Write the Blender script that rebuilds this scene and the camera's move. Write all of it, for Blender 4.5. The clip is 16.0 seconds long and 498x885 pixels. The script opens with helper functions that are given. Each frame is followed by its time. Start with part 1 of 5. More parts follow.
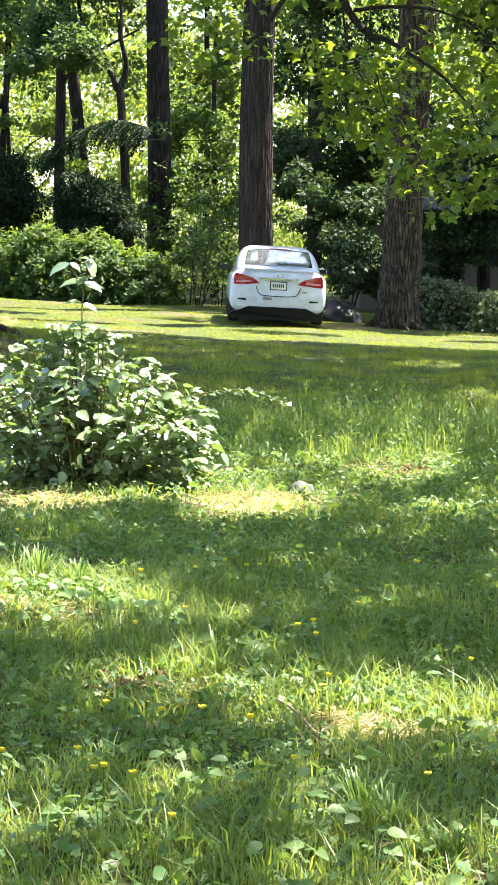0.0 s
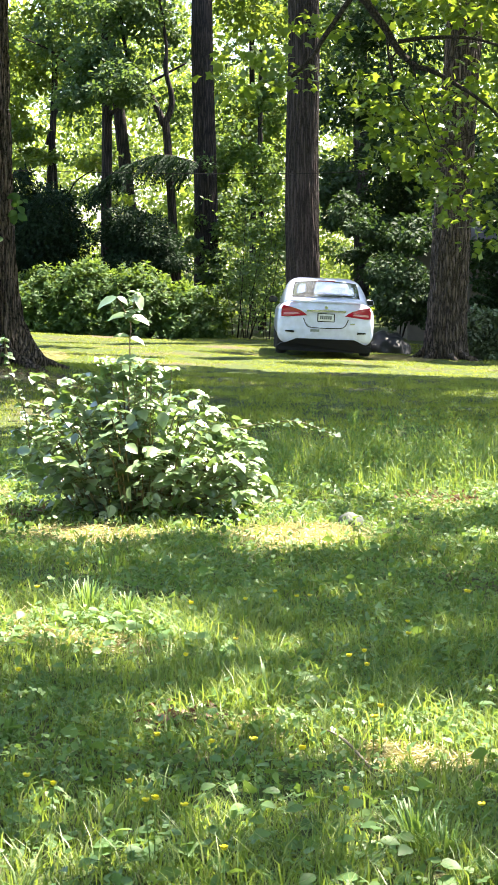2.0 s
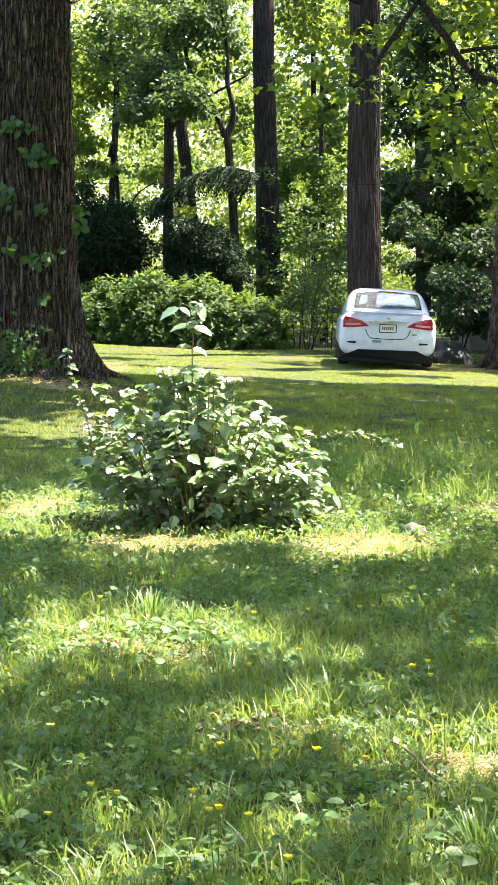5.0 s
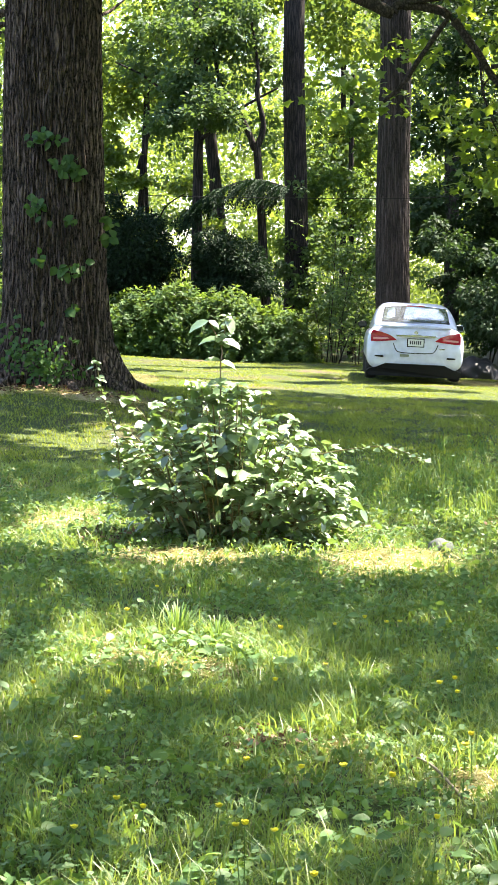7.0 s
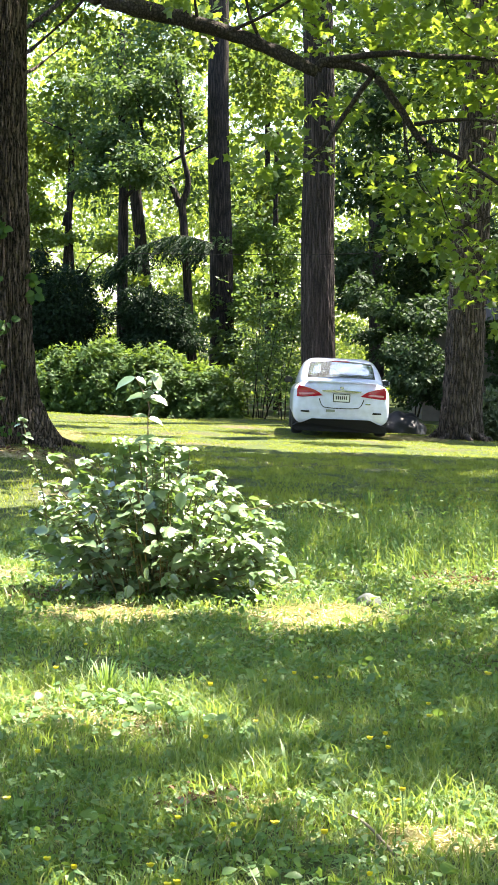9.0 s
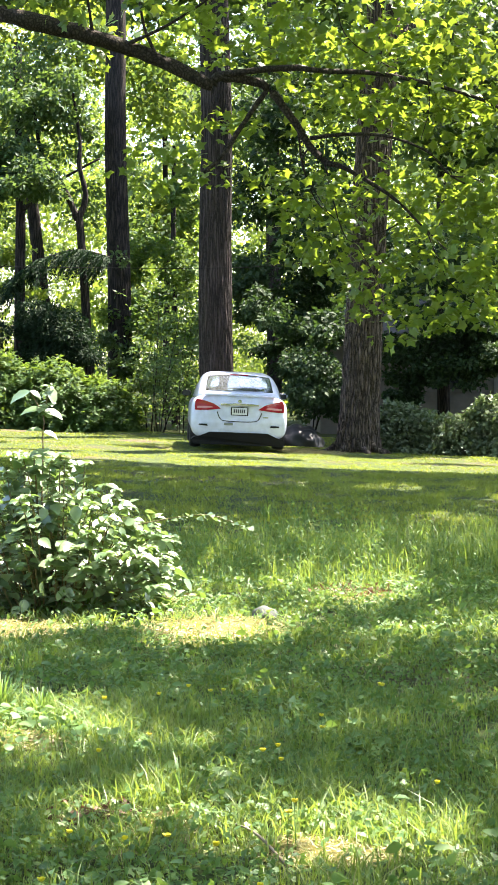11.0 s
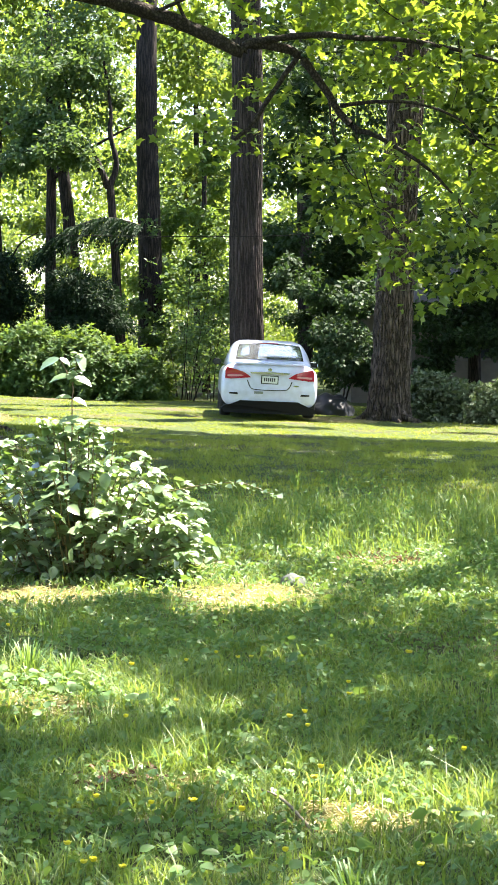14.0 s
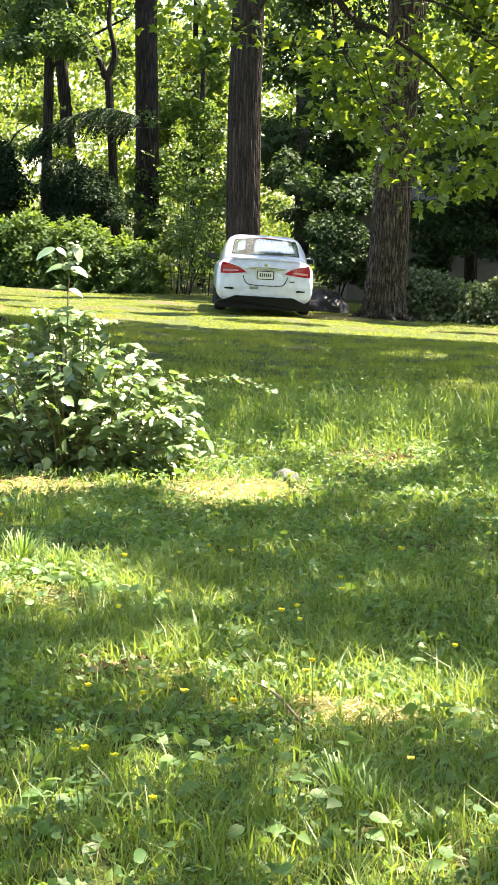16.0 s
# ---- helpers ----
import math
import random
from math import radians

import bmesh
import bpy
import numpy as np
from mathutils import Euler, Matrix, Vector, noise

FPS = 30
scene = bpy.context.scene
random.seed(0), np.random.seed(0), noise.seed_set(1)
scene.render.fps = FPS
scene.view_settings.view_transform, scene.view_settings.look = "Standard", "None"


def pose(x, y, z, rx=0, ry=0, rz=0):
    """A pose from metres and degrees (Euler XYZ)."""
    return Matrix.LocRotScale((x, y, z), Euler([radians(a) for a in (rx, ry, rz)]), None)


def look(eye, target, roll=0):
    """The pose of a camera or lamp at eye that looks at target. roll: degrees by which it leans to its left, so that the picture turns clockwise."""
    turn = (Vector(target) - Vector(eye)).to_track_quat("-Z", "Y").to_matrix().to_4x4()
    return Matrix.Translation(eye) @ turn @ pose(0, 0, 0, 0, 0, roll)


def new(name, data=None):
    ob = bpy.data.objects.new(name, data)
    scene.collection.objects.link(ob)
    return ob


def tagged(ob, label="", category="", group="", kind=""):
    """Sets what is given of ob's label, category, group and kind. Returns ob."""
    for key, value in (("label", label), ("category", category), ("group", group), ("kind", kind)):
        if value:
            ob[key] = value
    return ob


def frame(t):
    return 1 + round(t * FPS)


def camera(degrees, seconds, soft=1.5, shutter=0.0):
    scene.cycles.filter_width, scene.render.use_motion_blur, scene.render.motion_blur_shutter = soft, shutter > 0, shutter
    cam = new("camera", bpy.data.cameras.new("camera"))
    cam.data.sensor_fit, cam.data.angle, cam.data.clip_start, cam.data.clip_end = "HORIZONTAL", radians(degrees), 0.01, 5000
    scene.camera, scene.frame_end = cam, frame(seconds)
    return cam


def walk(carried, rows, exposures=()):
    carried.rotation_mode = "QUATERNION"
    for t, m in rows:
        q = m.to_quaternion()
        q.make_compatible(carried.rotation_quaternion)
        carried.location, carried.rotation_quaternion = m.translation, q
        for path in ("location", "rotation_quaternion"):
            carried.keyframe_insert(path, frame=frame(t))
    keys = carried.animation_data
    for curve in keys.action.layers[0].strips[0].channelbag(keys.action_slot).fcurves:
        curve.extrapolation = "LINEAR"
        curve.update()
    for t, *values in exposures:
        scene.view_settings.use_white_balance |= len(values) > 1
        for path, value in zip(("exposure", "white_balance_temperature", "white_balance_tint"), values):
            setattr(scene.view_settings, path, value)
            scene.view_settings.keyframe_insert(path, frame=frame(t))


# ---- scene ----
cam = camera(13.576, 16.0, soft=1.5)
# seconds, eye x y z, pitch, roll, yaw in degrees
ROWS = [
    (0, 0.002, -0.0119, 1.5596, -5.5489, 0.5788, 0.0002),
    (0.5, 0.0015, -0.0005, 1.5552, -5.4062, 0.5563, 0.3792),
    (1, 0.0011, -0.0006, 1.5525, -5.2115, 0.411, 0.8341),
    (1.5, 0.0014, -0.0063, 1.5546, -4.9153, 0.0989, 1.2447),
    (2, 0.0045, 0.0002, 1.5528, -4.6599, -0.1617, 1.3575),
    (2.5, 0.0058, -0.0004, 1.5529, -4.417, -0.2818, 1.3475),
    (3, 0.0062, -0.0012, 1.5522, -4.1687, -0.3038, 1.4412),
    (3.5, 0.0046, -0.0087, 1.5515, -4.0584, -0.2521, 1.7592),
    (4, -0.0012, -0.0111, 1.551, -4.0214, -0.3545, 2.2544),
    (4.5, -0.0074, 0.0001, 1.5466, -4.1753, -0.4044, 2.6541),
    (5, 0.0005, -0.0003, 1.5474, -4.3391, -0.3545, 3.0512),
    (5.2, -0.0025, 0.0066, 1.5472, -4.3916, -0.3283, 3.2089),
    (7.3, -0.0139, 0.0037, 1.5569, -3.8393, 0.2124, 3.7754),
    (7.5, -0.0159, 0.0026, 1.559, -3.7156, 0.1536, 3.6479),
    (8, -0.0134, 0.0108, 1.5542, -3.3533, 0.1439, 3.0807),
    (8.5, -0.0167, 0.0078, 1.5559, -2.8518, 0.0595, 2.3828),
    (9, -0.0201, 0.0066, 1.5567, -2.4753, -0.0435, 1.7384),
    (9.5, -0.0101, -0.002, 1.5555, -2.1576, -0.0717, 1.1465),
    (10, -0.0035, -0.0018, 1.5601, -2.088, -0.2034, 0.3931),
    (10.2, 0.0013, -0.0083, 1.5587, -2.0613, -0.1873, 0.0722),
    (12.3, 0.015, -0.0098, 1.5517, -2.2183, -0.3197, -1.82),
    (12.5, 0.0218, -0.0058, 1.5481, -2.2226, -0.3626, -1.7917),
    (13, 0.0221, -0.0028, 1.5443, -2.3708, -0.2151, -1.5754),
    (13.5, 0.0197, -0.0063, 1.5431, -2.5975, -0.1327, -1.0067),
    (14, 0.02, -0.0063, 1.5454, -2.954, -0.0796, -0.1619),
    (14.5, 0.0059, 0.0025, 1.5432, -3.5879, -0.0302, 0.6806),
    (15, 0.001, 0.0121, 1.5415, -4.3967, 0.195, 0.8904),
    (15.5, -0.0069, 0.0162, 1.5321, -5.2158, 0.609, 0.4825),
    (16, 0.0056, 0.0158, 1.5357, -5.8029, 1.0691, -0.3938),
]
walk(cam, [(t, Matrix.Translation((x, y, z)) @ pose(0, 0, 0, 90 + p, 0, w) @ pose(0, 0, 0, 0, 0, r)) for t, x, y, z, p, r, w in ROWS],
     [(0.0, 2.85, 6650, 13), (10.2, 2.87, 6600, 13), (13.0, 2.92, 6550, 12), (14.6, 2.93, 6600, 12), (15.5, 3.0, 7300, 11), (16.0, 2.87, 7400, 10)])

# ---- light ----
SUN = Vector((0.36, 0.26, 0.89)).normalized()
world = bpy.data.worlds.new("sky")
scene.world = world
world.use_nodes = True
wn = world.node_tree.nodes
sky = wn.new("ShaderNodeTexSky")
sky.sky_type, sky.sun_disc = "NISHITA", False
sky.sun_elevation = math.asin(SUN.z)
sky.sun_rotation = math.atan2(SUN.x, SUN.y)
sky.air_density, sky.dust_density = 1.0, 1.2
world.node_tree.links.new(sky.outputs[0], wn["Background"].inputs[0])
wn["Background"].inputs[1].default_value = 0.10
sun_data = bpy.data.lights.new("sun", "SUN")
sun_data.energy, sun_data.angle, sun_data.color = 4.8, radians(0.53), (1.0, 0.93, 0.80)
sun = new("sun", sun_data)
sun.matrix_world = look((0, 0, 30), Vector((0, 0, 30)) - SUN)

rng = np.random.default_rng(7)


# ---- materials ----
def material(name, rough=0.7, metal=0.0, spec=0.5):
    m = bpy.data.materials.new(name)
    m.use_nodes = True
    b = m.node_tree.nodes["Principled BSDF"]
    b.inputs["Roughness"].default_value, b.inputs["Metallic"].default_value = rough, metal
    b.inputs["Specular IOR Level"].default_value = spec
    return m, m.node_tree.nodes, m.node_tree.links, b


def ramp(nodes, stops):
    r = nodes.new("ShaderNodeValToRGB")
    while len(r.color_ramp.elements) < len(stops):
        r.color_ramp.elements.new(0.5)
    for e, (p, c) in zip(r.color_ramp.elements, stops):
        e.position, e.color = p, (*c, 1)
    return r


def plain(name, color, rough=0.5, metal=0.0, spec=0.5, coat=0.0):
    m, n, l, b = material(name, rough, metal, spec)
    t, g = n.new("ShaderNodeTexNoise"), n.new("ShaderNodeTexCoord")
    t.inputs["Scale"].default_value, t.inputs["Detail"].default_value = 9, 6
    l.new(g.outputs["Object"], t.inputs["Vector"])
    r = ramp(n, [(0.3, [c * 0.86 for c in color]), (0.7, [min(1, c * 1.06) for c in color])])
    l.new(t.outputs["Fac"], r.inputs[0])
    l.new(r.outputs[0], b.inputs["Base Color"])
    b.inputs["Coat Weight"].default_value = coat
    b.inputs["Coat Roughness"].default_value = 0.05
    return m


def leaf_material(name, dark, mid, light, through_color, amount=0.4, rough=0.42, spec=0.5):
    """Two-sided leaf: gloss and colour by leaf, light passing through it."""
    m, n, l, b = material(name, rough, 0, spec)
    g = n.new("ShaderNodeNewGeometry")
    r = ramp(n, [(0.0, dark), (0.55, mid), (1.0, light)])
    l.new(g.outputs["Random Per Island"], r.inputs[0])
    tc, nz = n.new("ShaderNodeTexCoord"), n.new("ShaderNodeTexNoise")
    nz.inputs["Scale"].default_value, nz.inputs["Detail"].default_value = 25, 3
    l.new(tc.outputs["Object"], nz.inputs["Vector"])
    mx = n.new("ShaderNodeMixRGB")
    mx.blend_type, mx.inputs[0].default_value = "OVERLAY", 0.35
    l.new(r.outputs[0], mx.inputs[1])
    l.new(nz.outputs["Fac"], mx.inputs[2])
    l.new(mx.outputs[0], b.inputs["Base Color"])
    t, s = n.new("ShaderNodeBsdfTranslucent"), n.new("ShaderNodeMixShader")
    t.inputs[0].default_value, s.inputs[0].default_value = (*through_color, 1), amount
    l.new(b.outputs[0], s.inputs[1])
    l.new(t.outputs[0], s.inputs[2])
    l.new(s.outputs[0], n["Material Output"].inputs[0])
    return m


def bark_material(name, dark, light, ridge=26.0, stretch=0.1, depth=0.035):
    """Long upright plates that fork and join, with dark furrows between."""
    m, n, l, b = material(name, 0.92, 0, 0.2)
    tc, mp = n.new("ShaderNodeTexCoord"), n.new("ShaderNodeMapping")
    l.new(tc.outputs["Object"], mp.inputs["Vector"])
    warp = n.new("ShaderNodeTexNoise")
    warp.inputs["Scale"].default_value, warp.inputs["Detail"].default_value = 4.5, 4
    l.new(tc.outputs["Object"], warp.inputs["Vector"])
    add = n.new("ShaderNodeMixRGB")
    add.blend_type, add.inputs[0].default_value = "ADD", 0.055
    l.new(tc.outputs["Object"], add.inputs[1])
    l.new(warp.outputs["Color"], add.inputs[2])
    mp.inputs["Scale"].default_value = (1, 1, stretch)
    l.new(add.outputs[0], mp.inputs["Vector"])
    v = n.new("ShaderNodeTexVoronoi")
    v.feature, v.inputs["Scale"].default_value = "DISTANCE_TO_EDGE", ridge
    l.new(mp.outputs[0], v.inputs["Vector"])
    fine = n.new("ShaderNodeTexNoise")
    fine.inputs["Scale"].default_value, fine.inputs["Detail"].default_value = 34, 8
    l.new(tc.outputs["Object"], fine.inputs["Vector"])
    cross = n.new("ShaderNodeTexNoise")
    cross.inputs["Scale"].default_value, cross.inputs["Detail"].default_value = 2.2, 4
    l.new(tc.outputs["Object"], cross.inputs["Vector"])
    h = n.new("ShaderNodeMath")
    h.operation, h.inputs[1].default_value = "MULTIPLY_ADD", 0.35
    l.new(fine.outputs["Fac"], h.inputs[0])
    l.new(v.outputs["Distance"], h.inputs[2])
    r = ramp(n, [(0.17, dark), (0.30, [0.65 * a + 0.35 * c for a, c in zip(dark, light)]), (0.58, light)])
    l.new(h.outputs[0], r.inputs[0])
    tone = n.new("ShaderNodeMixRGB")
    tone.blend_type, tone.inputs[0].default_value = "OVERLAY", 0.5
    l.new(r.outputs[0], tone.inputs[1])
    l.new(cross.outputs["Fac"], tone.inputs[2])
    l.new(tone.outputs[0], b.inputs["Base Color"])
    bump = n.new("ShaderNodeBump")
    bump.inputs["Strength"].default_value, bump.inputs["Distance"].default_value = 1.0, depth
    l.new(h.outputs[0], bump.inputs["Height"])
    l.new(bump.outputs[0], b.inputs["Normal"])
    return m


def ground_material():
    m, n, l, b = material("lawn_soil", 0.95, 0, 0.15)
    tc = n.new("ShaderNodeTexCoord")
    big, fine = n.new("ShaderNodeTexNoise"), n.new("ShaderNodeTexNoise")
    big.inputs["Scale"].default_value, big.inputs["Detail"].default_value = 0.55, 5
    fine.inputs["Scale"].default_value, fine.inputs["Detail"].default_value = 28, 8
    for q in (big, fine):
        l.new(tc.outputs["Object"], q.inputs["Vector"])
    soil = ramp(n, [(0.3, (0.035, 0.027, 0.017)), (0.7, (0.13, 0.10, 0.065))])
    green = ramp(n, [(0.3, (0.022, 0.034, 0.010)), (0.7, (0.075, 0.095, 0.030))])
    l.new(fine.outputs["Fac"], soil.inputs[0])
    l.new(fine.outputs["Fac"], green.inputs[0])
    edge = ramp(n, [(0.52, (0, 0, 0)), (0.68, (1, 1, 1))])
    l.new(big.outputs["Fac"], edge.inputs[0])
    mx = n.new("ShaderNodeMixRGB")
    l.new(edge.outputs[0], mx.inputs[0])
    l.new(green.outputs[0], mx.inputs[1])
    l.new(soil.outputs[0], mx.inputs[2])
    l.new(mx.outputs[0], b.inputs["Base Color"])
    bump = n.new("ShaderNodeBump")
    bump.inputs["Strength"].default_value, bump.inputs["Distance"].default_value = 0.8, 0.02
    l.new(fine.outputs["Fac"], bump.inputs["Height"])
    l.new(bump.outputs[0], b.inputs["Normal"])
    return m


M_GROUND = ground_material()
M_GRASS = leaf_material("grass_blade", (0.045, 0.095, 0.025), (0.115, 0.185, 0.05), (0.28, 0.31, 0.115), (0.36, 0.46, 0.06), 0.38, 0.45, 0.4)
M_MOWN = leaf_material("mown_grass_blade", (0.075, 0.12, 0.02), (0.15, 0.20, 0.032), (0.27, 0.29, 0.06), (0.36, 0.42, 0.04), 0.35, 0.5, 0.35)
M_DEAD = leaf_material("withered_leaf", (0.05, 0.028, 0.018), (0.13, 0.07, 0.045), (0.30, 0.19, 0.13), (0.2, 0.1, 0.05), 0.15, 0.7, 0.2)
M_STRAW = leaf_material("dry_grass", (0.30, 0.27, 0.13), (0.43, 0.38, 0.20), (0.58, 0.52, 0.31), (0.36, 0.32, 0.11), 0.2, 0.7)
M_FORB = leaf_material("low_weed_leaf", (0.045, 0.105, 0.032), (0.085, 0.165, 0.052), (0.16, 0.24, 0.09), (0.27, 0.41, 0.06), 0.3, 0.52, 0.4)
M_BUSH = leaf_material("broad_bush_leaf", (0.055, 0.11, 0.038), (0.125, 0.195, 0.088), (0.31, 0.37, 0.23), (0.27, 0.42, 0.06), 0.2, 0.36, 1.0)
M_BUSH.node_tree.nodes["Principled BSDF"].inputs["Coat Weight"].default_value = 0.8
M_BUSH.node_tree.nodes["Principled BSDF"].inputs["Coat Roughness"].default_value = 0.34
M_MAPLE = leaf_material("maple_leaf", (0.014, 0.038, 0.012), (0.028, 0.068, 0.018), (0.052, 0.105, 0.029), (0.40, 0.54, 0.045), 0.32, 0.45, 0.4)
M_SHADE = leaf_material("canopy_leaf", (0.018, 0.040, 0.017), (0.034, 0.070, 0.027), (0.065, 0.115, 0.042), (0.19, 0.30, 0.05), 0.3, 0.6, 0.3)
# Transmission raised and cooled to make the lawn's shade lighter and bluer.
M_CANOPY = leaf_material("shade_fill_leaf", (0.03, 0.065, 0.02), (0.05, 0.10, 0.032), (0.08, 0.14, 0.05), (0.37, 0.49, 0.28), 0.5, 0.42)
M_FAR = leaf_material("woodland_leaf", (0.016, 0.04, 0.012), (0.042, 0.085, 0.024), (0.10, 0.155, 0.046), (0.36, 0.47, 0.055), 0.37, 0.6, 0.25)
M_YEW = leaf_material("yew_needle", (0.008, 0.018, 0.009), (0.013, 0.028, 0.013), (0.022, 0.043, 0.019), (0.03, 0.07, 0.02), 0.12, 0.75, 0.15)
M_HEDGE = leaf_material("azalea_leaf", (0.018, 0.045, 0.012), (0.038, 0.085, 0.02), (0.085, 0.15, 0.035), (0.24, 0.36, 0.04), 0.3, 0.6, 0.25)
# Leaf colour lowered so the deep shade at the right is in the material.
M_DEEP = leaf_material("deep_shade_leaf", (0.010, 0.024, 0.010), (0.019, 0.042, 0.017), (0.042, 0.075, 0.030), (0.08, 0.15, 0.025), 0.2, 0.65, 0.25)
M_VINE = leaf_material("vine_leaf", (0.022, 0.062, 0.014), (0.042, 0.10, 0.024), (0.075, 0.145, 0.04), (0.14, 0.26, 0.03), 0.3, 0.5, 0.3)
M_BARK = bark_material("grey_brown_bark", (0.014, 0.011, 0.009), (0.20, 0.145, 0.122), 23, 0.085, 0.08)
M_BARK_MID = bark_material("smooth_brown_bark", (0.016, 0.013, 0.012), (0.068, 0.055, 0.052), 19, 0.05, 0.05)
M_BARK_OAK = bark_material("furrowed_oak_bark", (0.020, 0.016, 0.013), (0.165, 0.128, 0.108), 17, 0.12, 0.06)
M_BARK_DARK = bark_material("dark_bark", (0.012, 0.01, 0.009), (0.058, 0.045, 0.038), 20, 0.08, 0.03)
M_LIMB = bark_material("limb_bark", (0.018, 0.014, 0.012), (0.066, 0.052, 0.043), 30, 0.8, 0.012)
M_GREY = leaf_material("grey_green_leaf", (0.06, 0.09, 0.045), (0.11, 0.15, 0.075), (0.19, 0.23, 0.13), (0.14, 0.21, 0.05), 0.25, 0.5)
M_SOIL = plain("pale_dry_soil", (0.37, 0.28, 0.19), 0.95, 0, 0.1)
M_STEM = plain("plant_stem", (0.16, 0.13, 0.05), 0.6)
M_PINK = plain("reddish_stem", (0.24, 0.15, 0.09), 0.55)
M_PETAL = plain("yellow_petal", (0.90, 0.76, 0.04), 0.35)
# Grey lowered so the stone's shaded side is in its colour.
M_STONE = plain("shade_grey_stone", (0.10, 0.108, 0.10), 0.85)
M_TWIG = plain("dead_twig", (0.16, 0.13, 0.10), 0.85)


# ---- building helpers ----
def thing(name, label, category, group="", kind="", at=(0, 0, 0)):
    ob = new(name)
    ob.empty_display_size = 0.2
    ob.location = at
    return tagged(ob, label, category, group, kind)


def link_mesh(name, mesh, mat, parent=None, label="", smooth=False):
    mesh.materials.append(mat)
    if smooth:
        mesh.polygons.foreach_set("use_smooth", [True] * len(mesh.polygons))
    ob = new(name, mesh)
    if parent:
        ob.parent = parent
    return tagged(ob, label)


def part(name, bm, mat, parent=None, label="", smooth=False):
    mesh = bpy.data.meshes.new(name)
    bm.to_mesh(mesh)
    bm.free()
    return link_mesh(name, mesh, mat, parent, label, smooth)


def tri_mesh(name, verts, tris):
    """A mesh from arrays of places and of triangles."""
    mesh = bpy.data.meshes.new(name)
    verts, tris = np.asarray(verts, np.float32), np.asarray(tris, np.int32)
    mesh.vertices.add(len(verts))
    mesh.vertices.foreach_set("co", verts.ravel())
    mesh.loops.add(tris.size)
    mesh.loops.foreach_set("vertex_index", tris.ravel())
    mesh.polygons.add(len(tris))
    mesh.polygons.foreach_set("loop_start", np.arange(0, tris.size, 3, dtype=np.int32))
    mesh.update(calc_edges=True)
    return mesh


def unit(v):
    return v / np.maximum(np.linalg.norm(v, axis=-1, keepdims=True), 1e-9)


DIAMOND = (np.array([(0, 0, 0), (0.3, 0.45, 0.06), (0, 1, -0.05), (-0.3, 0.45, 0.06)]), np.array([(0, 1, 2), (0, 2, 3)]))
OVATE = (np.array([(0, 0, 0), (0.22, 0.14, 0.05), (0.33, 0.38, 0.07), (0.22, 0.72, 0.02), (0, 1.0, -0.14), (-0.22, 0.72, 0.02), (-0.33, 0.38, 0.07),
                   (-0.22, 0.14, 0.05), (0, 0.4, -0.01), (0, 0.75, -0.05)]),
         np.array([(0, 1, 8), (1, 2, 8), (2, 3, 9), (2, 9, 8), (3, 4, 9), (4, 5, 9), (5, 6, 9), (6, 8, 9), (6, 7, 8), (7, 0, 8)]))
LOBED = (np.array([(0, 0.32, 0)] + [(r * math.sin(a), 0.38 - r * math.cos(a), -0.25 * r * r) for a, r in
                                    [(0, 0.30), (0.7, 0.48), (1.2, 0.35), (1.75, 0.62), (2.35, 0.37), (3.14, 0.68),
                                     (3.93, 0.37), (4.53, 0.62), (5.08, 0.35), (5.58, 0.48)]]),
         np.array([(0, i, i % 10 + 1) for i in range(1, 11)]))
TREFOIL = (np.array([(0, 0, 0)] + [q for a in (-1.25, 0, 1.25) for q in ((0.22 * math.sin(a) - 0.24 * math.cos(a), 0.22 * math.cos(a) + 0.24 * math.sin(a) + 0.1, 0.05),
         (0.5 * math.sin(a), 0.5 * math.cos(a) + 0.1, -0.02), (0.22 * math.sin(a) + 0.24 * math.cos(a), 0.22 * math.cos(a) - 0.24 * math.sin(a) + 0.1, 0.05))]),
           np.array([t for i in (1, 4, 7) for t in ((0, i, i + 1), (0, i + 1, i + 2))]))
ROUND = (np.array([(0, 0.5, -0.06)] + [(0.48 * math.sin(a), 0.5 - 0.5 * math.cos(a), 0.03) for a in np.arange(7) * 2 * math.pi / 7]),
         np.array([(0, i, i % 7 + 1) for i in range(1, 8)]))


def leaf_arrays(template, at, way, up, size, wide=1.0):
    """Leaves of one outline: base at, growing along way, upper side towards up."""
    shape, tris = template
    way = unit(way)
    side = unit(np.cross(way, up))
    top = np.cross(side, way)
    s = np.asarray(size)[:, None, None]
    v = at[:, None, :] + s * (shape[None, :, :1] * wide * side[:, None] + shape[None, :, 1:2] * way[:, None] + shape[None, :, 2:] * top[:, None])
    t = tris[None] + (np.arange(len(at)) * len(shape))[:, None, None]
    return v.reshape(-1, 3), t.reshape(-1, 3)


def leaves(name, template, at, way, up, size, mat, parent=None, label="", wide=1.0):
    return link_mesh(name, tri_mesh(name, *leaf_arrays(template, at, way, up, size, wide)), mat, parent, label)


def any_way(n, lift=0.0, r=rng):
    v = r.normal(size=(n, 3))
    v[:, 2] += lift
    return unit(v)


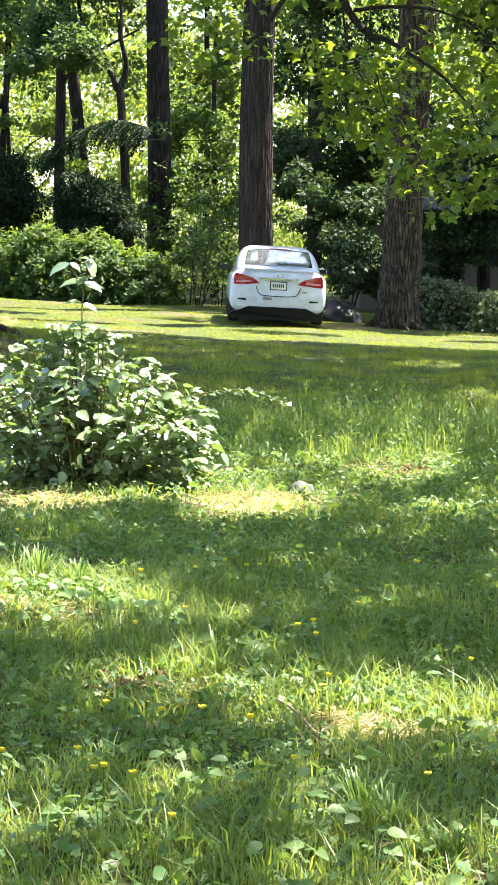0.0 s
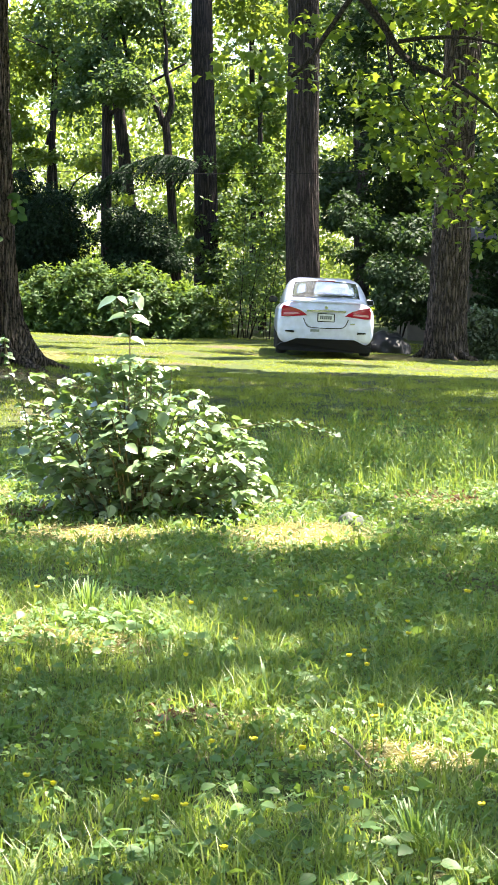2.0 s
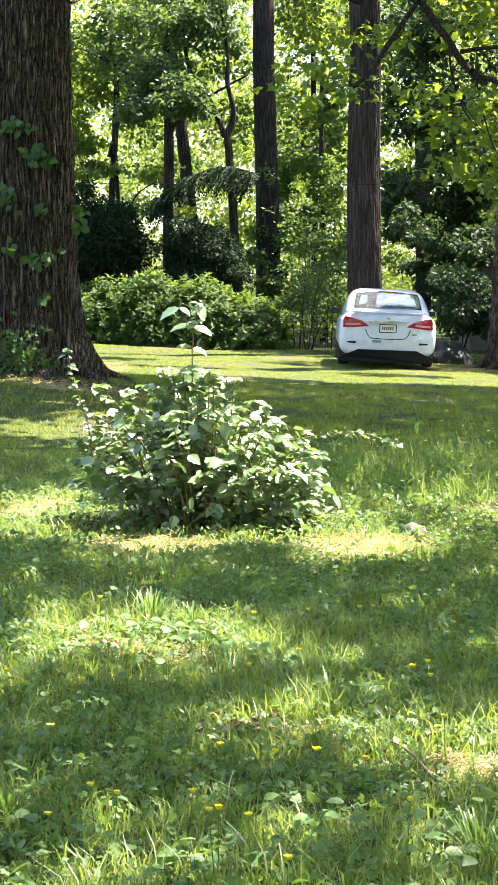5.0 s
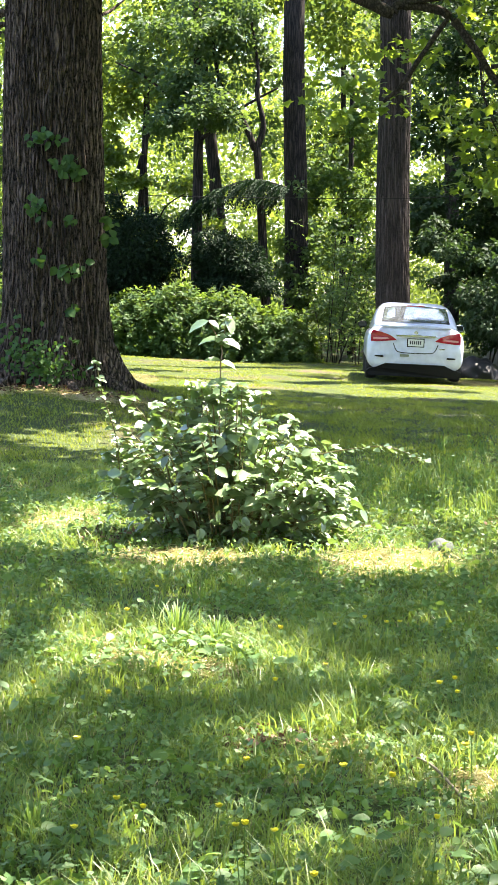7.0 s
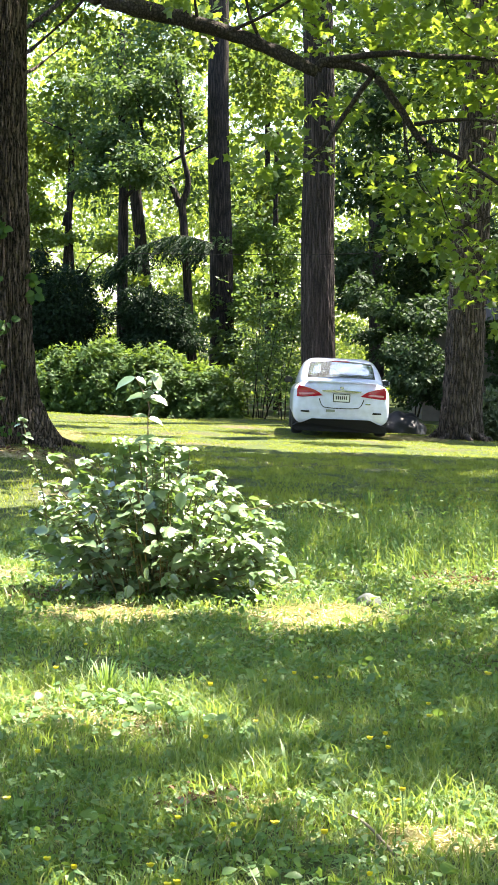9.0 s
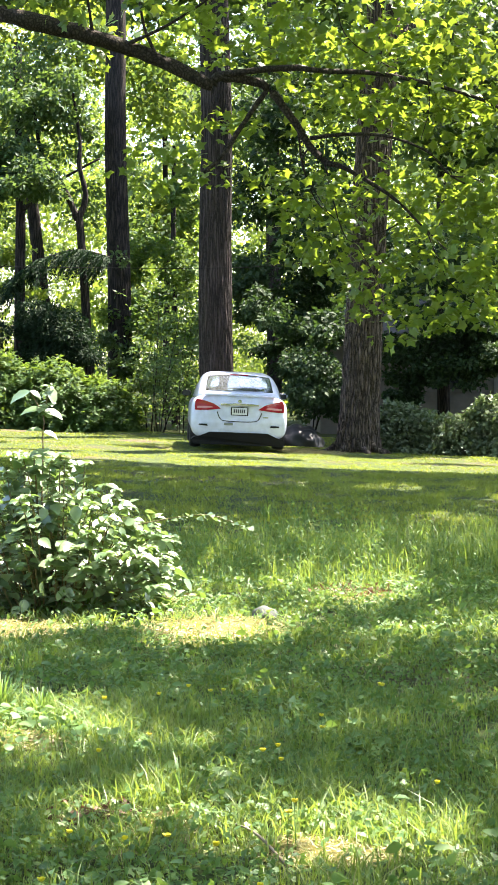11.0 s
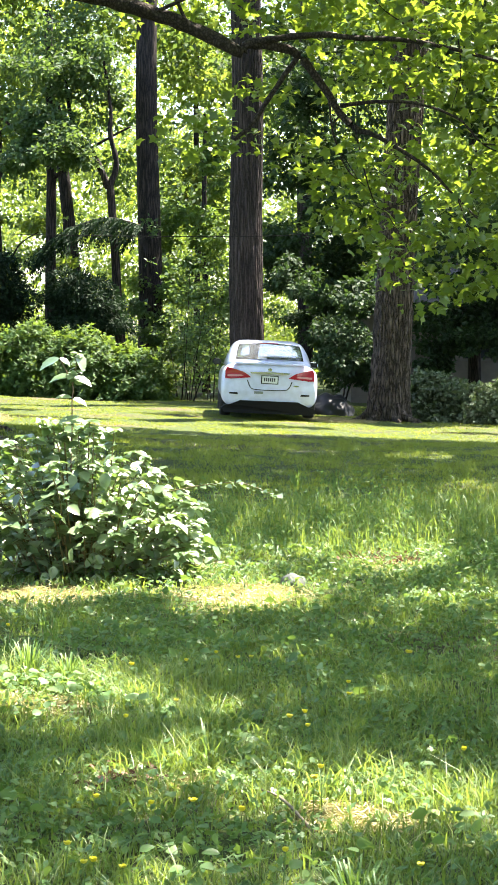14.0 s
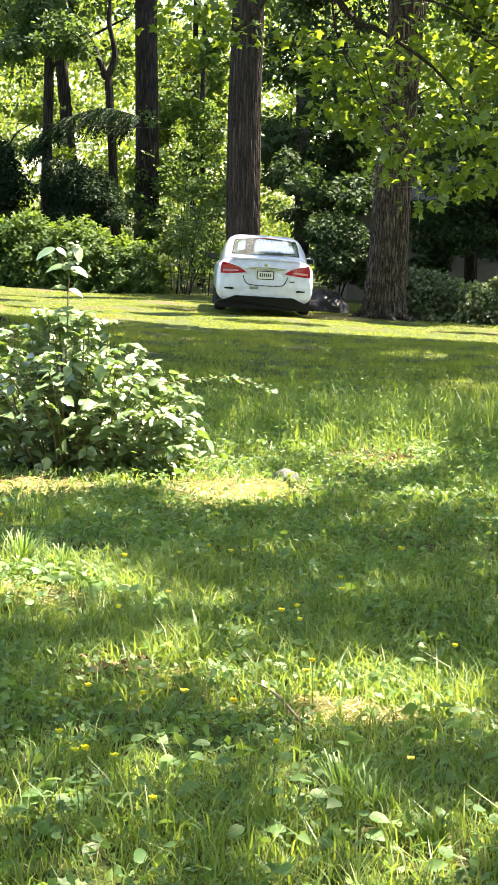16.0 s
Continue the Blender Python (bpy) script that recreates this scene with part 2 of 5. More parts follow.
def tube_bm(bm, path, radii, sides=10, rough=0.0, cap=True):
    """A tapered tube along a path."""
    path = [Vector(p) for p in path]
    rings = []
    for i, (p, r) in enumerate(zip(path, radii)):
        d = (path[min(i + 1, len(path) - 1)] - path[max(i - 1, 0)]).normalized()
        u = d.orthogonal().normalized() if abs(d.z) < 0.9 else Vector((1, 0, 0)) - d * d.x
        u.normalize()
        w = d.cross(u)
        ring = []
        for k in range(sides):
            a = 2 * math.pi * k / sides
            q = p + (u * math.cos(a) + w * math.sin(a)) * r
            if rough:
                q += (u * math.cos(a) + w * math.sin(a)) * r * rough * noise.noise(q * (1.2 / max(r, 0.02)))
            ring.append(bm.verts.new(q))
        rings.append(ring)
    for a, b in zip(rings, rings[1:]):
        for k in range(sides):
            bm.faces.new((a[k], a[(k + 1) % sides], b[(k + 1) % sides], b[k]))
    if cap:
        bm.faces.new(rings[-1])
        bm.faces.new(rings[0][::-1])
    return bm


def bend(points, steps=6):
    """A smooth line through the points."""
    pts = [Vector(p) for p in points]
    out = []
    for i in range(len(pts) - 1):
        p0, p1, p2, p3 = pts[max(i - 1, 0)], pts[i], pts[i + 1], pts[min(i + 2, len(pts) - 1)]
        for k in range(steps):
            t = k / steps
            out.append(0.5 * (2 * p1 + (p2 - p0) * t + (2 * p0 - 5 * p1 + 4 * p2 - p3) * t * t + (3 * p1 - p0 - 3 * p2 + p3) * t ** 3))
    return out + [pts[-1]]


def limb(name, points, r0, r1, mat, parent, sides=8, label=""):
    path = bend(points)
    radii = [r0 + (r1 - r0) * (i / (len(path) - 1)) ** 0.8 for i in range(len(path))]
    return part(name, tube_bm(bmesh.new(), path, radii, sides, 0.35), mat, parent, label, True)


def smooth01(a, b, v):
    t = np.clip((v - a) / (b - a), 0, 1)
    return t * t * (3 - 2 * t)


def patch_noise(x, y, s, seed):
    return np.array([noise.noise((a * s + seed, b * s, seed)) for a, b in zip(x, y)])


# ---- ground ----
def ground_z(x, y):
    """Height of the lawn: nearly level, tipping to the east far off, with a low mound round the big tree."""
    x, y = np.asarray(x, float), np.asarray(y, float)
    xx = np.clip(x, -12, 12)
    z = smooth01(18, 38, y) * (0.02 - 0.042 * xx)
    z = z + 0.42 * np.exp(-((x + 4.3) / 2.1) ** 2 - ((y - 26.2) / 3.6) ** 2)
    z = z + 0.02 * np.sin(1.3 * x + 0.7 * y) * np.sin(0.9 * y - 0.4 * x + 1) + 0.012 * np.sin(3.1 * x + 1.7) * np.sin(2.7 * y)
    return z


def gz(x, y):
    return float(ground_z(x, y))


def build_ground():
    xs = np.concatenate([[-1500, -400, -120, -50, -25], np.arange(-14, 12.01, 0.25), [25, 50, 120, 400, 1500]])
    ys = np.concatenate([[-1500, -400, -100, -30, -8], np.arange(0, 52.01, 0.25), [60, 80, 120, 300, 900, 2500]])
    gx, gy = np.meshgrid(xs, ys)
    v = np.stack([gx, gy, ground_z(gx, gy)], -1).reshape(-1, 3)
    w = len(xs)
    i = (np.arange(len(ys) - 1)[:, None] * w + np.arange(w - 1)).ravel()
    t = np.concatenate([np.stack([i, i + 1, i + w + 1], -1), np.stack([i, i + w + 1, i + w], -1)])
    ob = link_mesh("ground", tri_mesh("ground", v, t), M_GROUND, smooth=True)
    tagged(ob, "lawn ground of soil and short green growth", "ground", kind="structure")


build_ground()


# ---- trees ----
def trunk_mesh(name, base, lean, dia, height, flare, mat, parent, sides=40, ridge=0.02, roots=5, seed=0, taper=0.3, label=""):
    """A trunk with vertical ridges, a root flare and a slight wander."""
    verts, rings = [], 40
    hs = np.concatenate([np.linspace(-0.15, 1.6, 18), np.linspace(1.7, height, rings - 18)])
    for h in hs:
        r = dia / 2 * (1 - taper * max(0, h) / height)
        f = flare * math.exp(-max(0, h) / 0.42)
        cx = base[0] + lean[0] * h + 0.02 * math.sin(h * 0.9 + seed)
        cy = base[1] + lean[1] * h + 0.02 * math.cos(h * 0.7 + seed)
        for k in range(sides):
            a = 2 * math.pi * k / sides
            lobes = 0.5 + 0.5 * math.cos(roots * a + seed)
            rr = r + f * (0.35 + 0.65 * lobes ** 2)
            n = noise.noise((math.cos(a) * 7 + seed, math.sin(a) * 7, h * 0.35)) + 0.6 * noise.noise((math.cos(a) * 16 + seed, math.sin(a) * 16, h * 0.8))
            rr += ridge * n
            verts.append((cx + rr * math.cos(a), cy + rr * math.sin(a), base[2] + h))
    tris = []
    for i in range(rings - 1):
        for k in range(sides):
            a, b = i * sides + k, i * sides + (k + 1) % sides
            tris += [(a, b, b + sides), (a, b + sides, a + sides)]
    return link_mesh(name, tri_mesh(name, verts, tris), mat, parent, label, True)


def furrowed_trunk(name, base, lean, dia, height, dense, flare, mat, parent, sides, width, depth, stretch=0.09, roots=5, seed=0.0, taper=0.28, step=0.03):
    """A trunk whose bark stands out in long plates that fork and join, finely up to the height dense."""
    hs = np.concatenate([np.arange(-0.15, dense, step), np.linspace(dense, height, 14)])
    verts = []
    for h in hs:
        r = dia / 2 * (1 - taper * max(0, h) / height)
        f = flare * math.exp(-max(0, h) / 0.42)
        cx = base[0] + lean[0] * h + 0.02 * math.sin(h * 0.9 + seed)
        cy = base[1] + lean[1] * h + 0.02 * math.cos(h * 0.7 + seed)
        for k in range(sides):
            a = 2 * math.pi * k / sides
            c, s = math.cos(a), math.sin(a)
            lobes = 0.5 + 0.5 * math.cos(roots * a + seed)
            sway = 0.10 * noise.noise((c * 3 + seed, s * 3, h * 1.1)) + 0.03 * noise.noise((c * 9, s * 9 + seed, h * 4))
            u = a + sway
            q = dia / 2 / width
            d = noise.voronoi((math.cos(u) * q + seed, math.sin(u) * q, h / width * stretch))[0]
            plate = min(1.0, (d[1] - d[0]) / 0.28) ** 0.7
            rr = r + f * (0.35 + 0.65 * lobes ** 2) + 0.02 * noise.noise((c * 2.5, s * 2.5 + seed, h * 0.4))
            rr += depth * (plate - 1) + depth * 0.35 * noise.noise((c * q * 2, s * q * 2, h * 9))
            verts.append((cx + rr * c, cy + rr * s, base[2] + h))
    i = (np.arange(len(hs) - 1)[:, None] * sides + np.arange(sides)).ravel()
    j = (np.arange(len(hs) - 1)[:, None] * sides + (np.arange(sides) + 1) % sides).ravel()
    tris = np.concatenate([np.stack([i, j, j + sides], -1), np.stack([i, j + sides, i + sides], -1)])
    return link_mesh(name, tri_mesh(name, verts, tris), mat, parent, "", True)


def roots(tree, x, y, dia, reach, mat, angles, seed=0):
    """Surface roots that run out from the foot of a trunk."""
    r = random.Random(seed)
    for a in angles:
        c, s = math.cos(a), math.sin(a)
        pts = []
        for d, up in ((dia * 0.35, 0.26), (dia * 0.55, 0.10), (dia * 0.55 + reach * 0.5, 0.03), (dia * 0.55 + reach, -0.04)):
            px, py = x + c * d + 0.05 * r.uniform(-1, 1), y + s * d + 0.05 * r.uniform(-1, 1)
            pts.append((px, py, float(ground_z(px, py)) + up))
        limb("root", pts, dia * 0.13, 0.03, mat, tree, 8)


def blob_leaves(blobs, r=rng, shell=0.55):
    """Places, ways and sizes of leaves on lumps (x, y, z, rx, ry, rz, count, size); leaves hang and face outward."""
    at, way, up, size = [], [], [], []
    for x, y, z, rx, ry, rz, n, s in blobs:
        d = any_way(n, 0, r)
        rad = shell + (1 - shell) * r.random(n) ** 0.6
        lump = np.array([noise.noise((q[0] * 2.3 + x, q[1] * 2.3 + y, q[2] * 2.3 + z)) for q in d])
        rad = rad * (1 + 0.35 * lump)
        at.append(np.array((x, y, z)) + d * rad[:, None] * (rx, ry, rz))
        way.append(unit(d * (1, 1, 0.4) + 0.8 * r.normal(size=(n, 3)) + (0, 0, -0.45)))
        up.append(unit(0.45 * d + 0.5 * r.normal(size=(n, 3)) + (0, 0, 0.8)))
        size.append(s * (0.65 + 0.7 * r.random(n)))
    return [np.concatenate(q) for q in (at, way, up, size)]


def tiers(blobs, seed, flat=0.4):
    """Breaks each lump into smaller, flatter sprays with gaps between them."""
    r = np.random.default_rng(seed)
    out = []
    for x, y, z, rx, ry, rz, n, s in blobs:
        k = max(3, min(9, n // 220))
        for _ in range(k):
            d = r.normal(size=3) * 0.45
            q = r.uniform(0.38, 0.62)
            out.append((x + d[0] * rx, y + d[1] * ry, z + d[2] * rz, rx * q, ry * q, max(0.12, rz * q * flat * 1.6), int(n / k * r.uniform(0.7, 1.3)), s))
    return out


def woodland_tree(label, x, y, dia, height, lean, mat, blobs, leaf, leaf_mat, limbs=(), flare=0.05, seed=0, name="tree", lod=20):
    z = float(ground_z(x, y))
    tree = thing(name, label, "tree", at=(0, 0, 0))
    trunk_mesh("trunk", (x, y, z), lean, dia, height, flare, mat, tree, lod, 0.012, 5, seed)
    for pts, r0, r1 in limbs:
        limb("limb", pts, r0, r1, mat, tree, 6)
    if blobs:
        leaves("crown", leaf, *blob_leaves(tiers(blobs, 100 + seed), shell=0.35), leaf_mat, tree)
    return tree


# the large trunk with vines
bigx, bigy = -4.21, 26.2
big = thing("tree", "huge grey-brown furrowed trunk with climbing vines", "tree")
furrowed_trunk("trunk", (bigx, bigy, float(ground_z(bigx, bigy)) - 0.02), (0.008, 0.0), 1.32, 14, 6.4, 0.42, M_BARK, big, 420, 0.066, 0.055, 0.09, 6, 1.2)

BRANCH = [(-4.0, 25.9, 7.6), (-3.3, 24.0, 6.2), (-2.6, 22.2, 5.5), (-2.069, 21.000, 5.069), (-1.167, 21.000, 4.830), (-0.604, 21.000, 4.642), (0.027, 21.000, 4.343)]
limb("limb", BRANCH, 0.12, 0.062, M_LIMB, big, 12, "dark grey-brown overhanging limb")
TWIGS = [
    ([(0.015, 21.000, 4.365), (0.100, 21.000, 4.432), (0.521, 21.000, 4.357), (0.802, 21.000, 4.049), (1.000, 21.000, 3.741), (1.163, 20.900, 3.568)], 0.085, 0.05),
    ([(1.163, 20.900, 3.568), (1.352, 20.800, 3.497), (1.800, 20.700, 3.210), (2.067, 20.600, 2.935), (2.334, 20.500, 2.652)], 0.05, 0.012),
    ([(0.560, 21.000, 4.285), (0.307, 20.900, 3.928), (0.127, 20.800, 3.640), (-0.062, 20.700, 3.459)], 0.045, 0.03),
    ([(0.100, 21.000, 4.454), (0.738, 20.800, 4.495), (1.121, 20.700, 4.452), (1.786, 20.600, 4.391), (2.670, 20.500, 4.138), (3.109, 20.400, 3.824), (3.469, 20.300, 3.402)], 0.06, 0.015),
]
TWIGS += [
    ([(0.999, 21.000, 3.824), (1.351, 20.800, 3.840), (1.731, 20.700, 3.811), (2.125, 20.600, 3.655), (2.363, 20.500, 3.396), (2.668, 20.500, 3.257)], 0.035, 0.01),
    ([(-1.167, 21.000, 4.830), (-1.189, 20.900, 5.048), (-1.238, 20.800, 5.363)], 0.03, 0.015),
    ([(-0.519, 21.000, 4.614), (-0.660, 21.000, 4.950), (-0.715, 21.000, 5.396)], 0.035, 0.015),
    ([(-0.885, 21.000, 4.728), (-0.316, 20.600, 4.938), (0.232, 20.400, 5.280)], 0.035, 0.012),
    ([(1.000, 21.000, 3.741), (0.911, 20.900, 3.535), (1.158, 20.800, 3.081)], 0.018, 0.006),
    ([(1.976, 20.700, 3.031), (1.741, 20.700, 2.888), (1.388, 20.700, 2.772)], 0.014, 0.006),
]
TWIGS += [
    ([(0.877, 20.900, 3.901), (0.910, 20.800, 3.566), (1.037, 20.800, 3.204), (1.233, 20.800, 3.008)], 0.02, 0.007),
    ([(2.347, 20.500, 3.402), (2.656, 20.400, 3.326), (2.948, 20.400, 3.007)], 0.014, 0.006),
    ([(1.438, 20.700, 2.738), (1.572, 20.700, 2.526), (1.683, 20.700, 2.314)], 0.009, 0.004),
    ([(2.127, 20.600, 4.427), (2.154, 20.600, 4.096), (2.069, 20.600, 3.765)], 0.012, 0.005),
    ([(1.794, 20.600, 4.455), (1.351, 20.600, 4.758), (1.242, 20.600, 5.087)], 0.016, 0.006),
    ([(2.123, 20.600, 2.880), (2.344, 20.600, 2.380), (2.623, 20.600, 2.156)], 0.012, 0.004),
    ([(1.135, 20.900, 3.579), (1.354, 20.800, 2.803), (1.690, 20.700, 2.934)], 0.015, 0.006),
]
for pts, r0, r1 in TWIGS:
    limb("branch", pts, r0 * 0.66, r1 * 0.66, M_LIMB, big, 7)


def spray_leaves():
    """Leaves in flat sprays: lumps of foliage hung round the outer branches."""
    r = np.random.default_rng(11)
    lumps = [
        (0.60, 21.35, 4.88, 0.63, 0.35, 338),
        (1.39, 21.25, 4.86, 0.69, 0.34, 442),
        (2.18, 21.15, 4.84, 0.69, 0.34, 494),
        (2.97, 21.05, 4.83, 0.57, 0.34, 442),
        (1.40, 21.35, 4.30, 0.63, 0.29, 390),
        (2.13, 21.25, 4.18, 0.63, 0.32, 494),
        (2.85, 21.05, 4.09, 0.51, 0.34, 442),
        (-0.39, 21.35, 3.71, 0.35, 0.20, 156),
        (-0.65, 21.35, 3.45, 0.14, 0.12, 41),
        (0.13, 21.35, 4.13, 0.35, 0.17, 104),
    ]
    # lower sprays
    lumps += [
        (0.88, 21.45, 3.34, 0.35, 0.35, 208),
        (1.40, 21.45, 3.23, 0.35, 0.29, 208),
        (2.08, 21.25, 3.32, 0.46, 0.34, 338),
        (2.69, 21.15, 3.25, 0.46, 0.40, 442),
        (0.99, 21.45, 2.77, 0.32, 0.23, 130),
        (1.45, 21.45, 2.65, 0.29, 0.23, 117),
        (2.07, 21.25, 2.64, 0.40, 0.29, 260),
        (2.75, 21.15, 2.51, 0.46, 0.29, 364),
        (1.56, 21.35, 2.21, 0.26, 0.14, 91),
        (2.24, 21.25, 2.12, 0.40, 0.17, 182),
        (2.87, 21.15, 2.11, 0.40, 0.20, 234),
        (1.90, 21.25, 1.86, 0.11, 0.09, 31),
    ]
    # outer sprays and those above the limb
    lumps += [
        (3.18, 20.95, 3.01, 0.34, 0.62, 364),
        (3.29, 20.95, 4.25, 0.40, 0.62, 364),
        (-0.67, 21.55, 4.96, 0.52, 0.29, 117),
        (-1.49, 21.85, 5.19, 0.47, 0.24, 104),
        (-0.09, 21.35, 5.10, 0.46, 0.23, 156),
        (1.05, 21.25, 5.42, 1.72, 0.29, 520),
        (0.07, 21.35, 3.51, 0.12, 0.09, 20),
    ]
    at, size = [], []
    for x, y, z, rx, rz, n in lumps:
        n = int(n * 0.9)
        k = max(4, n // 14)
        tips = np.array((x, y + 0.4, z)) + np.clip(r.normal(size=(k, 3)), -1.9, 1.9) * (rx * 0.5, 0.85, rz * 0.5)
        pick = r.integers(0, k, n)
        at.append(tips[pick] + r.normal(size=(n, 3)) * (0.13, 0.13, 0.055))
        size.append(0.06 + 0.068 * r.random(n))
    at, size = np.concatenate(at), np.concatenate(size)
    n = len(at)
    way = unit(r.normal(size=(n, 3)) * (1, 1, 0.45) + (0, 0, -0.45))
    up = unit(r.normal(size=(n, 3)) * 0.55 + (0, 0.12, 0.9))
    leaves("foliage", LOBED, at, way, up, size, M_MAPLE, big, "bright green lobed leaves lit from behind")


spray_leaves()


# vine on the large trunk
def vine():
    r = np.random.default_rng(3)
    plant = thing("climbing_vine", "green climbing vine with broad leaves on bark", "vine")
    spots = [
        (-4.17, 25.50, 3.48, 0.15, 0.11, 22),
        (-3.94, 25.50, 3.17, 0.15, 0.10, 20),
        (-3.80, 25.50, 3.13, 0.08, 0.11, 10),
        (-4.30, 25.50, 2.65, 0.12, 0.10, 16),
        (-3.94, 25.50, 2.48, 0.12, 0.04, 7),
        (-4.28, 25.50, 2.01, 0.08, 0.05, 6),
        (-3.86, 25.50, 1.86, 0.17, 0.08, 20),
        (-3.86, 25.50, 1.36, 0.07, 0.06, 7),
        (-3.90, 25.50, 1.02, 0.17, 0.06, 8),
        (-4.35, 25.50, 0.82, 0.41, 0.22, 190),
        (-4.00, 25.50, 0.65, 0.34, 0.16, 120),
        (-4.63, 25.50, 1.10, 0.21, 0.17, 24),
        (-3.49, 25.50, 2.31, 0.10, 0.12, 9),
        (-3.44, 25.50, 2.48, 0.07, 0.06, 5),
    ]
    at, size = [], []
    for x, y, z, sx, sz, n in spots:
        a = np.array((x, y, z)) + r.normal(size=(n, 3)) * (sx * 0.55, 0.03, sz * 0.6)
        a[:, 1] = bigy - np.sqrt(np.maximum(0.72 ** 2 - (a[:, 0] - bigx) ** 2, 0.02)) - 0.03 - 0.05 * r.random(n) - np.where(a[:, 2] < 1.2, 0.25, 0)
        at.append(a)
        size.append((0.075 + 0.055 * r.random(n)) * (1.1 if z > 1.2 else 0.6))
    at, size = np.concatenate(at), np.concatenate(size)
    n = len(at)
    way = unit(r.normal(size=(n, 3)) * (0.7, 0.2, 0.5) + (0, -0.3, -0.5))
    up = unit(r.normal(size=(n, 3)) * 0.4 + (0, -0.9, 0.5))
    leaves("vine_leaves", OVATE, at, way, up, size, M_VINE, plant, wide=1.25)
    for x, y, z, sx, sz, k in spots[:3]:
        path = [(x, bigy - 0.75, 0.5), (x + 0.1, bigy - 0.72, 1.5), (x - 0.05, bigy - 0.7, 2.4), (x, bigy - 0.68, z + 0.2)]
        limb("vine_stem", path, 0.008, 0.004, M_BARK_DARK, plant, 6)


vine()

# the trunk behind the car, the oak beside it, and the wood behind
mid = thing("tree", "tall straight brown-barked trunk behind the car", "tree")
furrowed_trunk("trunk", (0.11, 43.5, gz(0.11, 43.5)), (-0.002, 0), 0.73, 16, 9.0, 0.12, M_BARK_MID, mid, 200, 0.055, 0.028, 0.05, 5, 2.0, 0.3, 0.06)
oak = thing("tree", "leaning oak trunk with deeply furrowed bark", "tree")
furrowed_trunk("trunk", (2.72, 39.4, float(ground_z(2.72, 39.4)) - 0.03), (0.062, 0.01), 0.74, 13, 8.0, 0.15, M_BARK_OAK, oak, 240, 0.07, 0.042, 0.16, 5, 0.4, 0.2, 0.045)

leaves("crown", DIAMOND, *blob_leaves(tiers([(3.56, 41.00, 7.93, 1.33, 1.20, 0.77, 2200, 0.16), (5.10, 41.00, 7.71, 1.33, 1.20, 0.89, 2600, 0.16), (6.43, 41.00, 7.05, 1.11, 1.20, 1.11, 2200, 0.16), (4.26, 41.50, 6.12, 0.90, 1.00, 0.67, 1500, 0.15),
       (5.72, 41.50, 5.78, 1.01, 1.00, 1.01, 2200, 0.15), (5.45, 42.00, 4.25, 1.02, 1.00, 0.68, 1600, 0.14)], 9), shell=0.35), M_SHADE, oak)
limb("limb", [(3.3, 39.8, 7.6), (4.2, 40.6, 8.2), (5.4, 41.2, 8.1)], 0.09, 0.03, M_BARK_OAK, oak, 7)

roots(big, bigx, bigy, 1.3, 0.7, M_BARK, (-1.2, -0.55, -2.0, 0.2, 3.6), 1)
roots(mid, 0.11, 43.5, 0.68, 0.4, M_BARK_MID, (-0.6, -1.6, -2.6), 2)
roots(oak, 2.72, 39.4, 0.72, 0.35, M_BARK_OAK, (-0.25, -0.75, -1.3, -2.2, 3.3), 3)

# dark slim trees of the wood's edge
woodland_tree("slim dark trunk with a spreading leafy crown", -4.55, 50, 0.28, 9, (0.0, 0), M_BARK_DARK,
              [(-4.55, 48.50, 5.75, 0.85, 1.00, 0.9, 3400, 0.13), (-4.44, 48.50, 6.43, 1.05, 1.00, 1.05, 3000, 0.13), (-3.45, 49.30, 7.60, 0.70, 1.00, 0.90, 2300, 0.13), (-4.32, 49.50, 8.25, 0.94, 1.00, 1.07, 2250, 0.13), (-5.85, 50.00, 7.26, 0.67, 0.80, 0.81, 1200, 0.13)], DIAMOND, M_SHADE,
              [([(-4.55, 50, 5.2), (-3.6, 49.6, 5.9), (-2.6, 49.2, 6.4)], 0.06, 0.02), ([(-4.55, 50, 5.6), (-5.6, 49.6, 6.6), (-6.4, 49, 7.0)], 0.05, 0.015)], seed=3)
fork = woodland_tree("forked slim dark tree with a drooping evergreen bough", -2.74, 49, 0.25, 5.0, (-0.072, 0), M_BARK_DARK,
              (), DIAMOND, M_SHADE,
              [([(-3.11, 49.0, 4.95), (-3.45, 49.0, 5.75), (-3.78, 49.0, 6.15), (-4.0, 49.0, 6.75), (-4.1, 49.0, 7.6)], 0.085, 0.03), ([(-3.11, 49.0, 4.95), (-2.92, 49.0, 5.50), (-3.06, 49.0, 6.23), (-3.05, 49.0, 6.8), (-3.2, 49.0, 7.9)], 0.085, 0.03)], seed=4)


